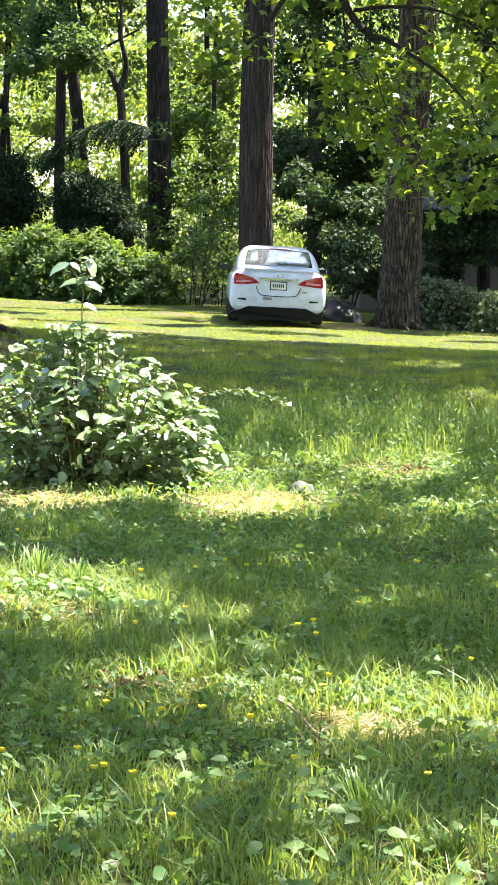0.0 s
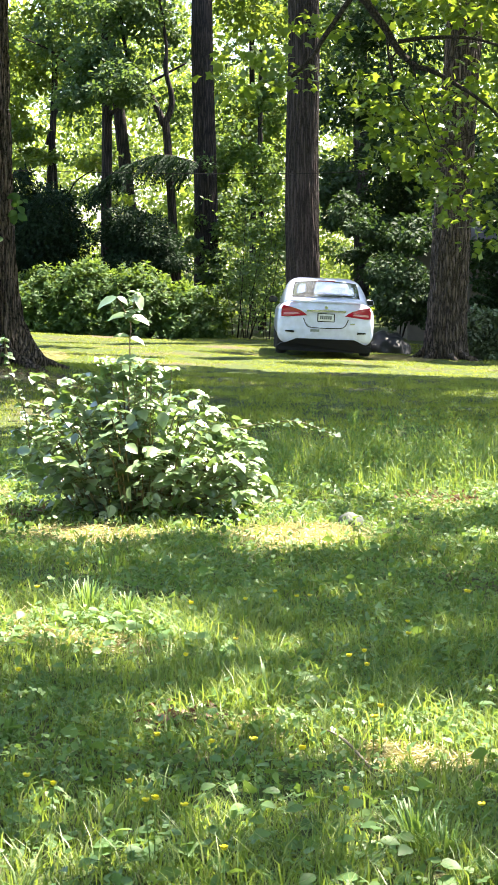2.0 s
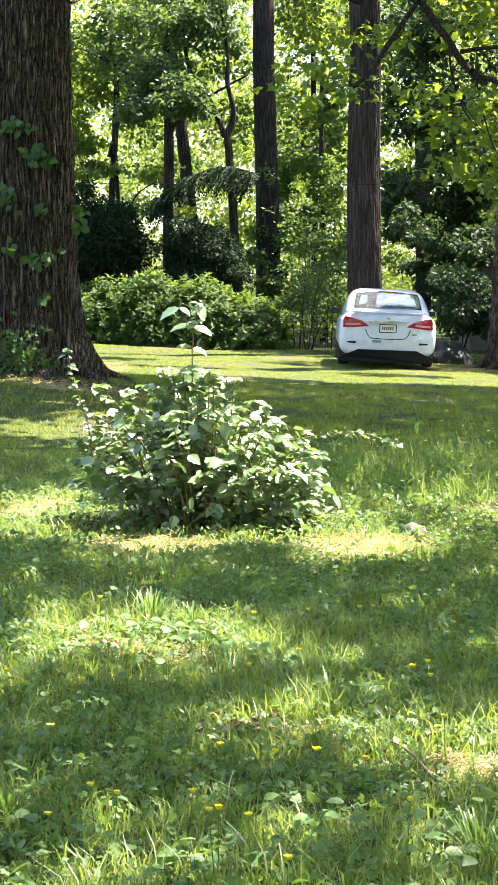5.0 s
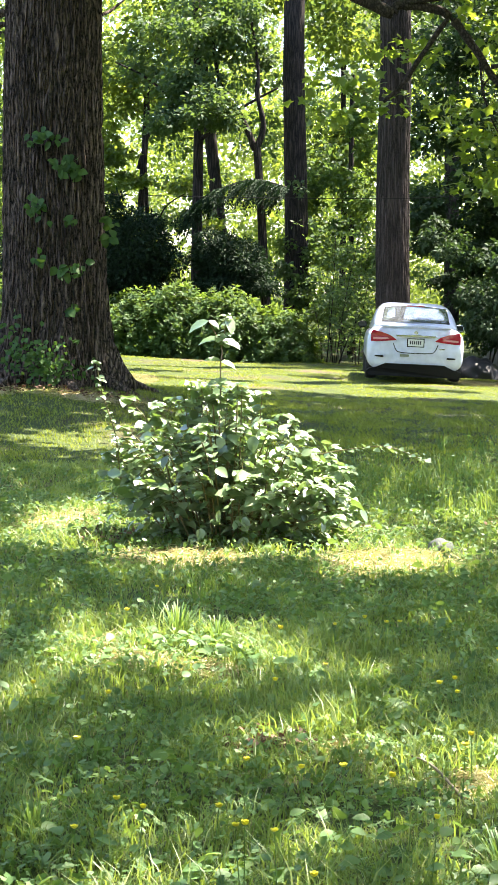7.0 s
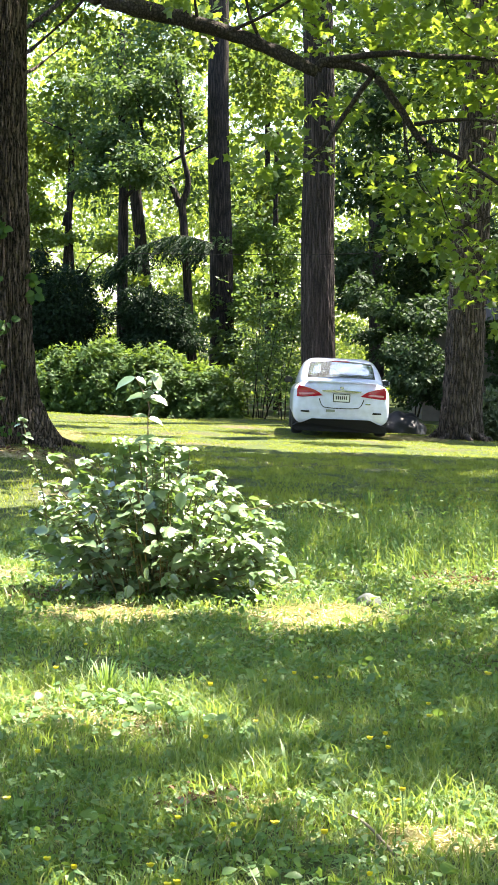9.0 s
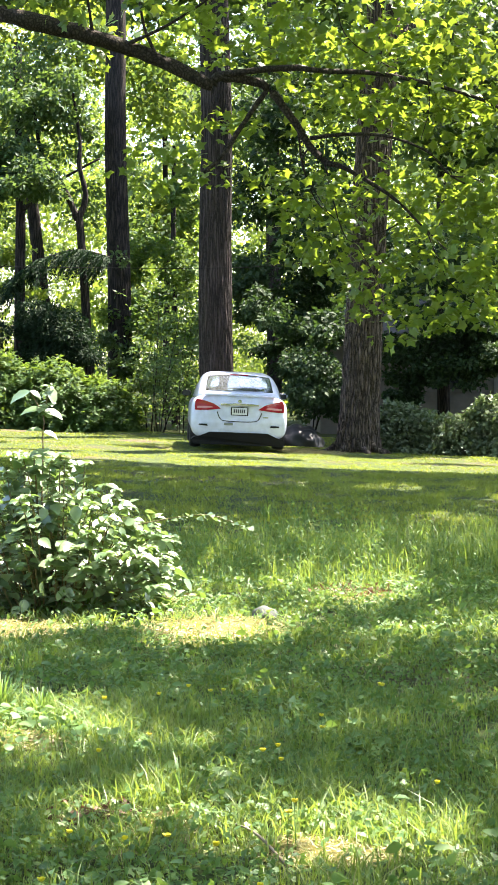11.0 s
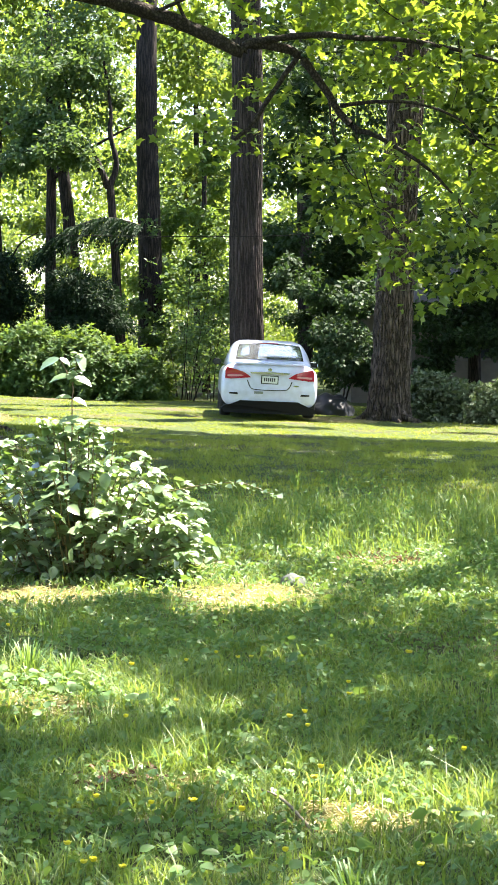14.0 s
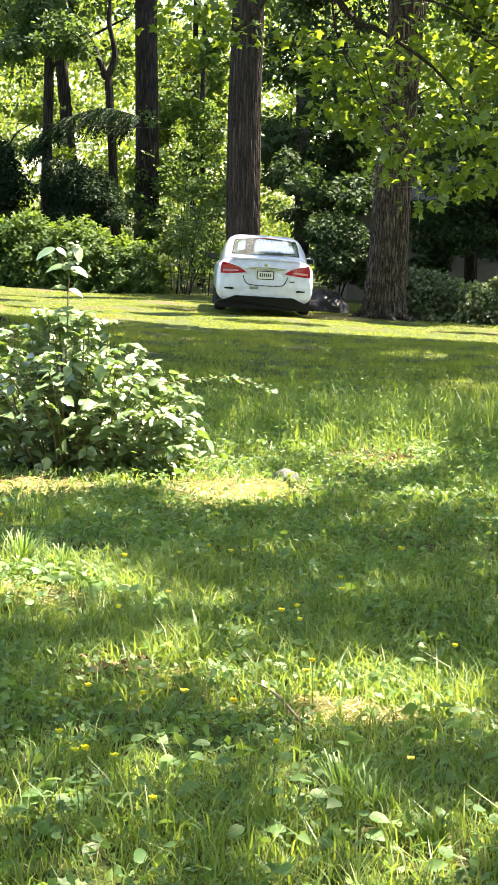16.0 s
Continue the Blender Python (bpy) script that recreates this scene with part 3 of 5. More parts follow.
def drooping_bough():
    """A fan of dark needled fronds hanging from an arched bough."""
    r = np.random.default_rng(44)
    arch = [(-2.35, 48.6, 4.05), (-3.0, 48.5, 4.22), (-3.6, 48.4, 4.12), (-4.15, 48.3, 3.85), (-4.5, 48.3, 3.45)]
    limb("branch", arch, 0.04, 0.012, M_BARK_DARK, fork, 6)
    path = bend(arch, 9)
    at, way = [], []
    for k in range(230):
        p = np.array(path[int(r.integers(0, len(path)))]) + (0, r.normal() * 0.35, r.uniform(-0.02, 0.03))
        d = unit(np.array((-0.55 + 0.3 * r.normal(), 0.7 * r.normal(), -0.55)))
        reach = r.uniform(0.3, 0.75)
        for u in np.linspace(0, 1, 11):
            q = p + d * reach * u + np.array((0, 0, -0.12)) * u * u
            for side in (-1, 1):
                at.append(q)
                way.append(unit(d + np.array((0.5 * side, 0.6 * side, -0.25)) + 0.2 * r.normal(size=3)))
    n = len(at)
    leaves("foliage", DIAMOND, np.array(at), np.array(way), unit(0.4 * r.normal(size=(n, 3)) + (0, -0.2, 1)), r.uniform(0.07, 0.13, n), M_YEW, fork, "dark green hanging fronds", wide=0.6)


drooping_bough()
# The three highest sprays are added out of view to shade this trunk.
woodland_tree("dark straight trunk wrapped in climbing growth", -2.20, 50.5, 0.6, 14, (-0.009, 0), M_BARK_DARK,
              [(-2.22, 49.90, 3.9, 0.30, 0.30, 0.4, 90, 0.12), (-2.1, 49.90, 1.9, 0.6, 0.50, 0.7, 700, 0.13), (-0.5, 52.3, 12.2, 0.9, 1.2, 0.6, 900, 0.24), (0.6, 52.5, 12.2, 0.9, 1.2, 0.6, 900, 0.24), (1.6, 53.2, 12.4, 0.9, 1.2, 0.6, 900, 0.24)], DIAMOND, M_SHADE, seed=5, lod=32)
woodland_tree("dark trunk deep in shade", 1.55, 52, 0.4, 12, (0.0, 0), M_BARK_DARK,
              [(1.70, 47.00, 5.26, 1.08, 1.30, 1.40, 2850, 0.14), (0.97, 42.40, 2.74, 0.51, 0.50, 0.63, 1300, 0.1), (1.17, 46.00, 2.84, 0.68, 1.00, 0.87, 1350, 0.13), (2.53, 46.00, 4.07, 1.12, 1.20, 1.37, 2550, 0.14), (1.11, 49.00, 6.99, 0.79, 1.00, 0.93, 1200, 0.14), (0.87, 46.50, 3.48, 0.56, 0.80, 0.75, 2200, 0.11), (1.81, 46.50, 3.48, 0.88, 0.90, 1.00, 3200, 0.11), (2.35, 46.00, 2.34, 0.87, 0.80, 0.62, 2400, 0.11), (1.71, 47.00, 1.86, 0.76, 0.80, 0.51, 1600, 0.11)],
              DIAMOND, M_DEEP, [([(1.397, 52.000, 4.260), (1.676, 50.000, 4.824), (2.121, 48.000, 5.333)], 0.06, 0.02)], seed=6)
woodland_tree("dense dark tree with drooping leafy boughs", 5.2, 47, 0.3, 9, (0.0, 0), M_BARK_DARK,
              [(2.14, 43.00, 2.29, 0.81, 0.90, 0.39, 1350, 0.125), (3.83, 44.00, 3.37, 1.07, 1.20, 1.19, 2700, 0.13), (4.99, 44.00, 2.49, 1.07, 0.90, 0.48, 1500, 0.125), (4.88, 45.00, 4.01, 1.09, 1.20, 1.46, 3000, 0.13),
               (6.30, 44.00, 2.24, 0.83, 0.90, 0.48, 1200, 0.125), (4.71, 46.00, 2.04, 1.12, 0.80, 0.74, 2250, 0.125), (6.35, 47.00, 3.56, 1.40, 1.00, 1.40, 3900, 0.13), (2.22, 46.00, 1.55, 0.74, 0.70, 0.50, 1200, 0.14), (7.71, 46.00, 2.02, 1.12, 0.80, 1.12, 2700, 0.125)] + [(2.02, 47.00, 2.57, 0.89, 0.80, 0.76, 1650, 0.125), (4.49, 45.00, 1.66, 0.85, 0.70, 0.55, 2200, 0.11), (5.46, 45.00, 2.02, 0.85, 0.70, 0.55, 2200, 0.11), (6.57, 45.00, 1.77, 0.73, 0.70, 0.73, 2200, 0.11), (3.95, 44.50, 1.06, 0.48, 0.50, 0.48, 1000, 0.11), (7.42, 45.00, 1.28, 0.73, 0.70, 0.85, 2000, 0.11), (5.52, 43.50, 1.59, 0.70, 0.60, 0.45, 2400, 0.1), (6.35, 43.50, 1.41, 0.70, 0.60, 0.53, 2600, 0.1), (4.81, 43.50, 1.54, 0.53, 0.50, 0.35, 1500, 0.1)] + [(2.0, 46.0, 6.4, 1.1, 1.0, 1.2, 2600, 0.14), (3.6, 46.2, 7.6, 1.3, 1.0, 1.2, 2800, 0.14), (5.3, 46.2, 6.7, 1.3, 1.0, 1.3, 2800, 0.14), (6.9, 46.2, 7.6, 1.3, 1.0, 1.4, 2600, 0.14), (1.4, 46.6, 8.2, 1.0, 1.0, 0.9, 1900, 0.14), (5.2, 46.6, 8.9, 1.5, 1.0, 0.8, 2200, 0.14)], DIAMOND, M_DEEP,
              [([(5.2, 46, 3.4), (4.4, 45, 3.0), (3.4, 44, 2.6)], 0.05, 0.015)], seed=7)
woodland_tree("leaning dark trunk under bright foliage", -4.391, 60, 0.42, 9, (-0.12, 0), M_BARK_DARK,
              [(-6.31, 58.00, 9.41, 2.19, 2.00, 1.72, 2600, 0.2), (-8.00, 60.00, 6.79, 0.97, 1.50, 0.97, 800, 0.2), (-3.97, 58.00, 10.32, 1.88, 2.00, 1.41, 2200, 0.2)], DIAMOND, M_FAR,
              seed=8)
woodland_tree("dark slender trunk in the wood", -6.909, 57, 0.22, 7.0, (0.05, 0), M_BARK_DARK,
              [(-8.98, 57.00, 8.07, 1.38, 1.50, 2.15, 2000, 0.19), (-9.93, 57.00, 4.70, 1.08, 1.50, 1.85, 1400, 0.19), (-6.83, 57.00, 7.29, 0.92, 1.00, 0.77, 900, 0.17)], DIAMOND, M_FAR,
              [([(-6.807, 57.000, 4.999), (-6.525, 57.000, 5.917), (-6.170, 56.600, 6.645), (-5.518, 56.200, 7.209)], 0.06, 0.02)], seed=9)
woodland_tree("sunlit tree with pale green foliage", -1.329, 62, 0.2, 10, (0.0, 0), M_BARK_DARK,
              [(-1.37, 60.00, 9.33, 1.46, 1.80, 1.94, 2300, 0.2), (-1.21, 60.00, 5.81, 1.13, 1.50, 1.46, 1500, 0.2), (-1.64, 58.00, 3.18, 0.94, 1.20, 0.94, 1000, 0.18)], DIAMOND, M_FAR, seed=10)
woodland_tree("tall tree with a dense bright crown", 4.95, 64, 0.4, 12, (0.0, 0), M_BARK_DARK,
              [(1.41, 62.00, 10.40, 2.01, 2.00, 1.84, 2500, 0.21), (4.39, 62.00, 10.06, 2.01, 2.00, 2.01, 2600, 0.21), (7.37, 62.00, 9.39, 2.01, 2.00, 2.34, 2600, 0.21)], DIAMOND, M_SHADE, seed=12)

woodland_tree("young shaded tree with dense mid-green foliage", -0.926, 53, 0.16, 7, (0.0, 0), M_BARK_DARK,
              [(-1.17, 51.00, 2.43, 0.83, 0.90, 0.83, 2600, 0.12), (-0.90, 51.50, 3.83, 0.63, 0.90, 0.83, 1800, 0.12), (-1.61, 52.00, 4.13, 0.56, 0.80, 0.70, 1200, 0.12), (-0.77, 52.00, 5.52, 0.56, 0.80, 0.84, 1300, 0.13), (-1.01, 50.00, 1.34, 0.74, 0.70, 0.61, 2000, 0.11)], DIAMOND, M_HEDGE, seed=13)


woodland_tree("low understory tree with bright yellow-green tiered foliage", -6.3, 56.4, 0.12, 5.6, (-0.05, 0), M_BARK_DARK,
              [(-7.2, 56.0, 5.3, 0.85, 0.9, 0.35, 700, 0.15), (-6.5, 56.0, 4.6, 0.95, 0.9, 0.35, 800, 0.15), (-5.6, 56.0, 4.4, 0.8, 0.9, 0.3, 600, 0.15), (-5.0, 56.3, 3.5, 0.8, 0.9, 0.35, 500, 0.15), (-6.7, 56.3, 3.4, 0.9, 0.9, 0.5, 700, 0.15)], DIAMOND, M_MAPLE,
              [([(-6.4, 56.4, 3.0), (-6.0, 56.2, 3.9), (-5.4, 56.0, 4.3)], 0.035, 0.01)], seed=14)


def far_woods():
    """Sunlit woodland behind the garden, too many leaves to count."""
    r = np.random.default_rng(21)
    blobs = []
    for _ in range(560):
        y = r.uniform(66, 92)
        x = r.uniform(-0.27 * y, 0.23 * y)
        z = 0.2 + 15 * r.random() ** 1.6
        s = r.uniform(1.0, 2.1)
        blobs.append((x, y, z, s * 1.3, s, s * 0.8, int(330 * s), 0.155))
    for _ in range(230):
        y, s = r.uniform(98, 125), r.uniform(2.4, 4.2)
        x = r.uniform(-0.26 * y, 0.22 * y)
        blobs.append((x, y, 1 + 17 * r.random(), s * 1.3, s, s * 0.8, int(75 * s), 0.42))
    ob = leaves("far_woods", DIAMOND, *blob_leaves(tiers(blobs, 77, 0.5), r, 0.3), M_FAR)
    tagged(ob, "sunlit green woodland foliage in the distance", "woods", kind="stuff")
    for _ in range(8):
        y = r.uniform(70, 88)
        x = r.uniform(-0.24 * y, 0.2 * y)
        t = thing("tree", "slender dark woodland trunk far behind the garden", "tree", "far woodland trunks")
        trunk_mesh("trunk", (x, y, float(ground_z(x, y))), (r.uniform(-0.05, 0.05), 0), r.uniform(0.14, 0.3), 17, 0.05, M_BARK_DARK, t, 10, 0.01, 4, r.uniform(0, 6))
        leaves("crown", DIAMOND, *blob_leaves([(x + r.uniform(-1, 1), y, r.uniform(5, 13), 1.6, 1.4, 1.2, 320, 0.22) for _ in range(3)], r, 0.3), M_FAR, t)


far_woods()


def near_woods():
    """Shaded foliage of the nearer wood, in uneven lumps with gaps."""
    r = np.random.default_rng(27)
    blobs = []
    for _ in range(150):
        y = r.uniform(54, 65)
        x = r.uniform(-0.26 * y, 0.22 * y)
        z = 1.0 + 13 * r.random()
        s = r.uniform(0.6, 1.4)
        blobs.append((x, y, z, s * 1.5, s, s * 0.7, int(230 * s), 0.17))
    ob = leaves("near_woods", DIAMOND, *blob_leaves(tiers(blobs, 78, 0.45), r, 0.3), M_SHADE)
    tagged(ob, "shaded dark green foliage of the nearer wood", "woods", kind="stuff")


near_woods()


def sky_block_woods():
    """Unseen woodland on the other three sides, added to block low sky light."""
    r = np.random.default_rng(22)
    blobs = []
    for _ in range(260):
        a, d = r.uniform(1.95, 7.47), r.uniform(30, 44)
        x, y, z = d * math.cos(a), 16 + d * math.sin(a), 18 * r.random()
        s = r.uniform(2.0, 3.6)
        blobs.append((x, y, z, s, s, s * 0.8, int(42 * s), 0.6))
    ob = leaves("sky_blocking_foliage", DIAMOND, *blob_leaves(blobs, r, 0.3), M_SHADE, wide=1.5)
    tagged(ob, "unseen foliage added round the garden to block sky light", "woods", kind="stuff")


sky_block_woods()


# ---- canopy added out of view to dapple the lawn and darken the wood ----
def canopy():
    r = np.random.default_rng(5)
    # All gaps are set from the sun patches in the camera's view.
    sunlit = [
        (-0.89, 8.87, 0.42, 0.52, 1),
        (-0.37, 8.48, 0.25, 0.23, 0.6),
        (0.46, 6.85, 0.32, 0.38, 1),
        (-1.17, 12.38, 0.40, 0.43, 1),
        (0.00, 12.39, 0.43, 0.80, 1),
        (-0.49, 13.13, 1.71, 0.42, 0.6),
        (1.27, 18.25, 0.48, 2.28, 0.35),
        (1.05, 13.89, 0.34, 0.74, 0.9),
        (-2.15, 14.73, 0.18, 0.95, 1),
        (-3.09, 21.65, 0.29, 1.14, 0.9),
        (0.46, 20.54, 0.66, 0.88, 0.3),
        (-1.03, 27.98, 2.26, 0.82, 0.4),
    ]
    # gaps to the east
    sunlit += [
        (0.01, 14.20, 0.42, 0.63, 0.5),
        (0.94, 14.52, 0.55, 0.81, 0.9),
        (1.37, 12.00, 0.52, 0.35, 0.8),
        (0.32, 6.89, 0.24, 0.30, 0.4),
        (2.16, 17.23, 0.46, 2.06, 0.4),
        (2.38, 21.52, 0.23, 0.65, 0.9),
        (3.47, 24.69, 0.20, 0.64, 0.9),
        (2.35, 27.22, 0.44, 0.65, 0.8),
        (-1.31, 9.61, 0.18, 0.32, 0.7),
        (-0.17, 7.58, 0.12, 0.20, 0.4),
        (-0.25, 7.15, 0.26, 0.16, 1),
        (-0.20, 5.57, 0.12, 0.12, 0.4),
        (-0.35, 5.45, 0.25, 0.21, 0.6),
    ]
    # gaps to the west and small ones
    sunlit += [
        (-2.25, 14.09, 0.34, 0.63, 0.8),
        (-3.26, 21.55, 0.52, 0.65, 0.9),
        (-1.35, 8.86, 0.15, 0.35, 0.8),
        (-1.25, 13.2, 1.2, 0.9, 1),
        (-0.3, 21.1, 2.3, 1.4, 0.3),
        (0.8, 20.2, 1.9, 1.3, 0.6),
        (0.0, 5.3, 1.4, 1.1, 0.35),
        (-4.4, 24.9, 0.3, 0.2, 0.9),
    ]
    # over the lawn
    n = 112000
    gx, gy = r.uniform(-9, 9, n), r.uniform(2.0, 44, n)
    # extra unseen leaves that darken the middle of the lawn
    gy[:14000] = r.uniform(22, 31.5, 14000)
    jx, jy = gx + 0.05 * r.normal(size=n), gy + 0.07 * r.normal(size=n)
    keep = np.ones(n, bool)
    for x, y, rx, ry, open_part in sunlit:
        rx, ry = rx + 0.10, ry + 0.14
        inside = ((jx - x) / rx) ** 2 + ((jy - y) / ry) ** 2 < 1
        keep &= ~(inside & (r.random(n) < open_part))
    # leaves left out so the far lawn is sunlit, but for streaks
    strip = np.sin(gy * 2.1 + 0.4 * np.sin(gx * 0.9)) + 0.6 * np.sin(gx * 1.7 + gy)
    keep &= ~((gy > 32.0) & ((strip > -1.05) | (gy > 40)))
    # leaves left out so sun reaches the car
    keep &= ~((gx > -0.9) & (gx < 2.3) & (gy > 35.5))
    gx, gy = gx[keep], gy[keep]
    h, size = r.uniform(9.0, 12.0, len(gx)), r.uniform(0.18, 0.32, len(gx))
    # coarser unseen boughs with gaps, darkening the wood's edge and cutting sky behind
    for x0, x1, y0, y1, h0, h1, m, gap in ((-16, 13, 48, 66, 12.5, 17, 52000, -0.2), (2.5, 14, 41, 56, 10, 13, 16000, -0.35), (-14, 14, -22, 2.0, 7.5, 11.5, 30000, -0.6)):
        bx, by = r.uniform(x0, x1, m), r.uniform(y0, y1, m)
        lump = patch_noise(bx, by, 0.45, y0)
        bx, by = bx[lump > gap], by[lump > gap]
        # leaves left out so sun reaches the understory tree
        lit = ((bx + 8.2) / 2.4) ** 2 + ((by - 54.7) / 2.0) ** 2 < 1
        bx, by = bx[~lit], by[~lit]
        gx, gy = np.concatenate([gx, bx]), np.concatenate([gy, by])
        h, size = np.concatenate([h, r.uniform(h0, h1, len(bx))]), np.concatenate([size, r.uniform(0.3, 0.5, len(bx))])
    at = np.stack([gx, gy, 0 * gx], -1) + np.array(SUN / SUN.z)[None] * h[:, None]
    homes = np.array([(8.5, 14.0), (bigx, bigy), (-10.5, 34.0), (10.0, 28.0), (-4.0, -8.0), (6.0, -12.0), (-13.0, 55.0), (11.0, 62.0)])
    # gap cut over the car so its rear window mirrors bright sky
    clear = (np.abs(at[:, 0] - 2.0) < 2.4) & (at[:, 1] > 44) & (at[:, 1] < 63)
    at, size = at[~clear], size[~clear]
    owner = np.argmin(((at[:, None, :2] - homes[None]) ** 2).sum(-1), 1)
    way, up = any_way(len(at), 0, r) * (1, 1, 0.4), any_way(len(at), 1.6, r)
    for k, (x, y) in enumerate(homes):
        if k == 1:
            tree = big
        else:
            tree = thing("tree", "unseen tree added to shade the lawn and wood", "tree")
            trunk_mesh("trunk", (x, y, float(ground_z(x, y))), (0, 0), 0.7, 11, 0.2, M_BARK, tree, 32, 0.02, 5, k)
        mine = owner == k
        leaves("crown", DIAMOND, at[mine], way[mine], up[mine], size[mine], M_CANOPY if k < 6 else M_SHADE, tree, wide=1.3)
        for a in range(7):
            q = at[mine][int(r.integers(0, mine.sum()))]
            limb("limb", [(x, y, 8.6), ((x + q[0]) / 2, (y + q[1]) / 2, 9.6), (q[0], q[1], q[2] - 0.1)], 0.10, 0.02, M_BARK, tree, 6)


canopy()


# ---- shrubs ----
def shrub(label, blobs, leaf, mat, stems, name="shrub", wide=1.0, group="", shell=0.6, seed=1):
    r = np.random.default_rng(seed)
    ob = thing(name, label, "shrub", group)
    leaves("foliage", leaf, *blob_leaves(tiers(blobs, seed, 0.55) if name not in ("shrub", "yew") else blobs + tiers(blobs, seed, 0.5), r, shell), mat, ob, wide=wide)
    for x, y, z, h in stems:
        for k in range(4):
            a = r.uniform(0, 6.28)
            limb("stem", [(x, y, z - 0.05), (x + 0.15 * math.cos(a), y + 0.1 * math.sin(a), z + 0.5 * h), (x + 0.4 * math.cos(a), y + 0.25 * math.sin(a), z + h)],
                 0.025, 0.008, M_BARK_DARK, ob, 5)
    return ob


def shoot_mound(ob, x, y, rx, ry, h, n, size, mat, r):
    """Leafy shoots standing out of a lumpy mound, each a whorl of narrow leaves."""
    z = gz(x, y)
    d = any_way(n, 0.35, r)
    d[:, 2] = np.abs(d[:, 2])
    lump = np.array([1 + 0.17 * noise.noise((q[0] * 2.6 + x, q[1] * 2.6, q[2] * 2.6)) + 0.16 * noise.noise((q[0] * 6 + x, q[1] * 6, q[2] * 6)) for q in d])
    tip = np.array((x, y, z)) + d * (lump * r.uniform(0.78, 1.06, n))[:, None] * (rx, ry, h)
    k = 9
    a = r.uniform(0, 6.28, (n, k))
    axis = unit(d * (1, 1, 0.5) + (0, 0, 0.55) + 0.3 * r.normal(size=(n, 3)))
    side = unit(np.cross(axis, (0.3, 0.8, 0.1)))
    third = np.cross(axis, side)
    way = axis[:, None] * r.uniform(0.15, 0.9, (n, k))[..., None] + side[:, None] * np.cos(a)[..., None] + third[:, None] * np.sin(a)[..., None] + np.array((0, 0, -0.25))
    at = tip[:, None] - axis[:, None] * (size * r.uniform(0, 1.2, (n, k)))[..., None]
    up = axis[:, None] + 0.3 * r.normal(size=(n, k, 3)) + np.array((0, 0, 0.5))
    leaves("foliage", DIAMOND, at.reshape(-1, 3), way.reshape(-1, 3), unit(up.reshape(-1, 3)), size * r.uniform(0.7, 1.3, n * k), mat, ob, wide=0.75)
    for b in range(5):
        a = r.uniform(0, 6.28)
        limb("stem", [(x, y, z - 0.05), (x + 0.3 * rx * math.cos(a), y + 0.3 * ry * math.sin(a), z + 0.4 * h), (x + 0.6 * rx * math.cos(a), y + 0.6 * ry * math.sin(a), z + 0.7 * h)], 0.025, 0.008, M_BARK_DARK, ob, 5)


for i, (x, y, rx, ry, h, n) in enumerate([(-6.95, 46.3, 1.0, 0.8, 1.45, 700), (-5.75, 46.0, 1.05, 0.9, 1.32, 800), (-4.65, 46.0, 1.15, 1.0, 1.5, 1000), (-3.55, 45.9, 1.10, 1.0, 1.42, 950), (-2.5, 45.9, 1.0, 0.9, 1.08, 760),
                                          (-8.2, 46.4, 1.1, 1.0, 1.7, 500)]):
    shoot_mound(thing("shrub", "rounded green azalea shrub in a hedge row", "shrub", "hedge row"), x, y, rx, ry, h, int(n * 1.5), 0.115, M_HEDGE, np.random.default_rng(30 + i))
for i, (x, y, rx, ry, h, n) in enumerate([(3.8, 40.7, 0.7, 0.6, 0.9, 2600), (4.75, 40.3, 0.75, 0.6, 0.72, 2400), (5.75, 40.2, 0.9, 0.7, 1.05, 3600), (7.0, 40.5, 0.95, 0.7, 1.1, 2400)]):
    z = gz(x, y)
    shrub("low loose shrub with grey-green leaves", [(x, y, z + h * 0.5, rx, ry, h * 0.55, n, 0.085), (x - 0.3, y, z + h * 0.75, rx * 0.5, ry * 0.5, h * 0.35, n // 3, 0.10),
          (x, y - 0.2, z + 0.15, rx, ry * 0.8, 0.25, n // 3, 0.10)], DIAMOND, M_GREY, [(x, y, z, h * 0.8)], group="low shrubs by the house", seed=40 + i)
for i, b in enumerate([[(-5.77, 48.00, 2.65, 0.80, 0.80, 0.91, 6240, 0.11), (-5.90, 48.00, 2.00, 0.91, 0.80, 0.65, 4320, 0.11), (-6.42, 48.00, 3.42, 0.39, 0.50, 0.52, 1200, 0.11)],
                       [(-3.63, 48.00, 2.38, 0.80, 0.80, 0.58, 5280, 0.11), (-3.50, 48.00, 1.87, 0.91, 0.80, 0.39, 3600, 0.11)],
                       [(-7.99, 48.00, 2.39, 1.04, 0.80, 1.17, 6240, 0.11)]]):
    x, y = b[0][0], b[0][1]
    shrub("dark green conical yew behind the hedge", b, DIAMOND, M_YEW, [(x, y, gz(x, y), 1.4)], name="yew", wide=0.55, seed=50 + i)
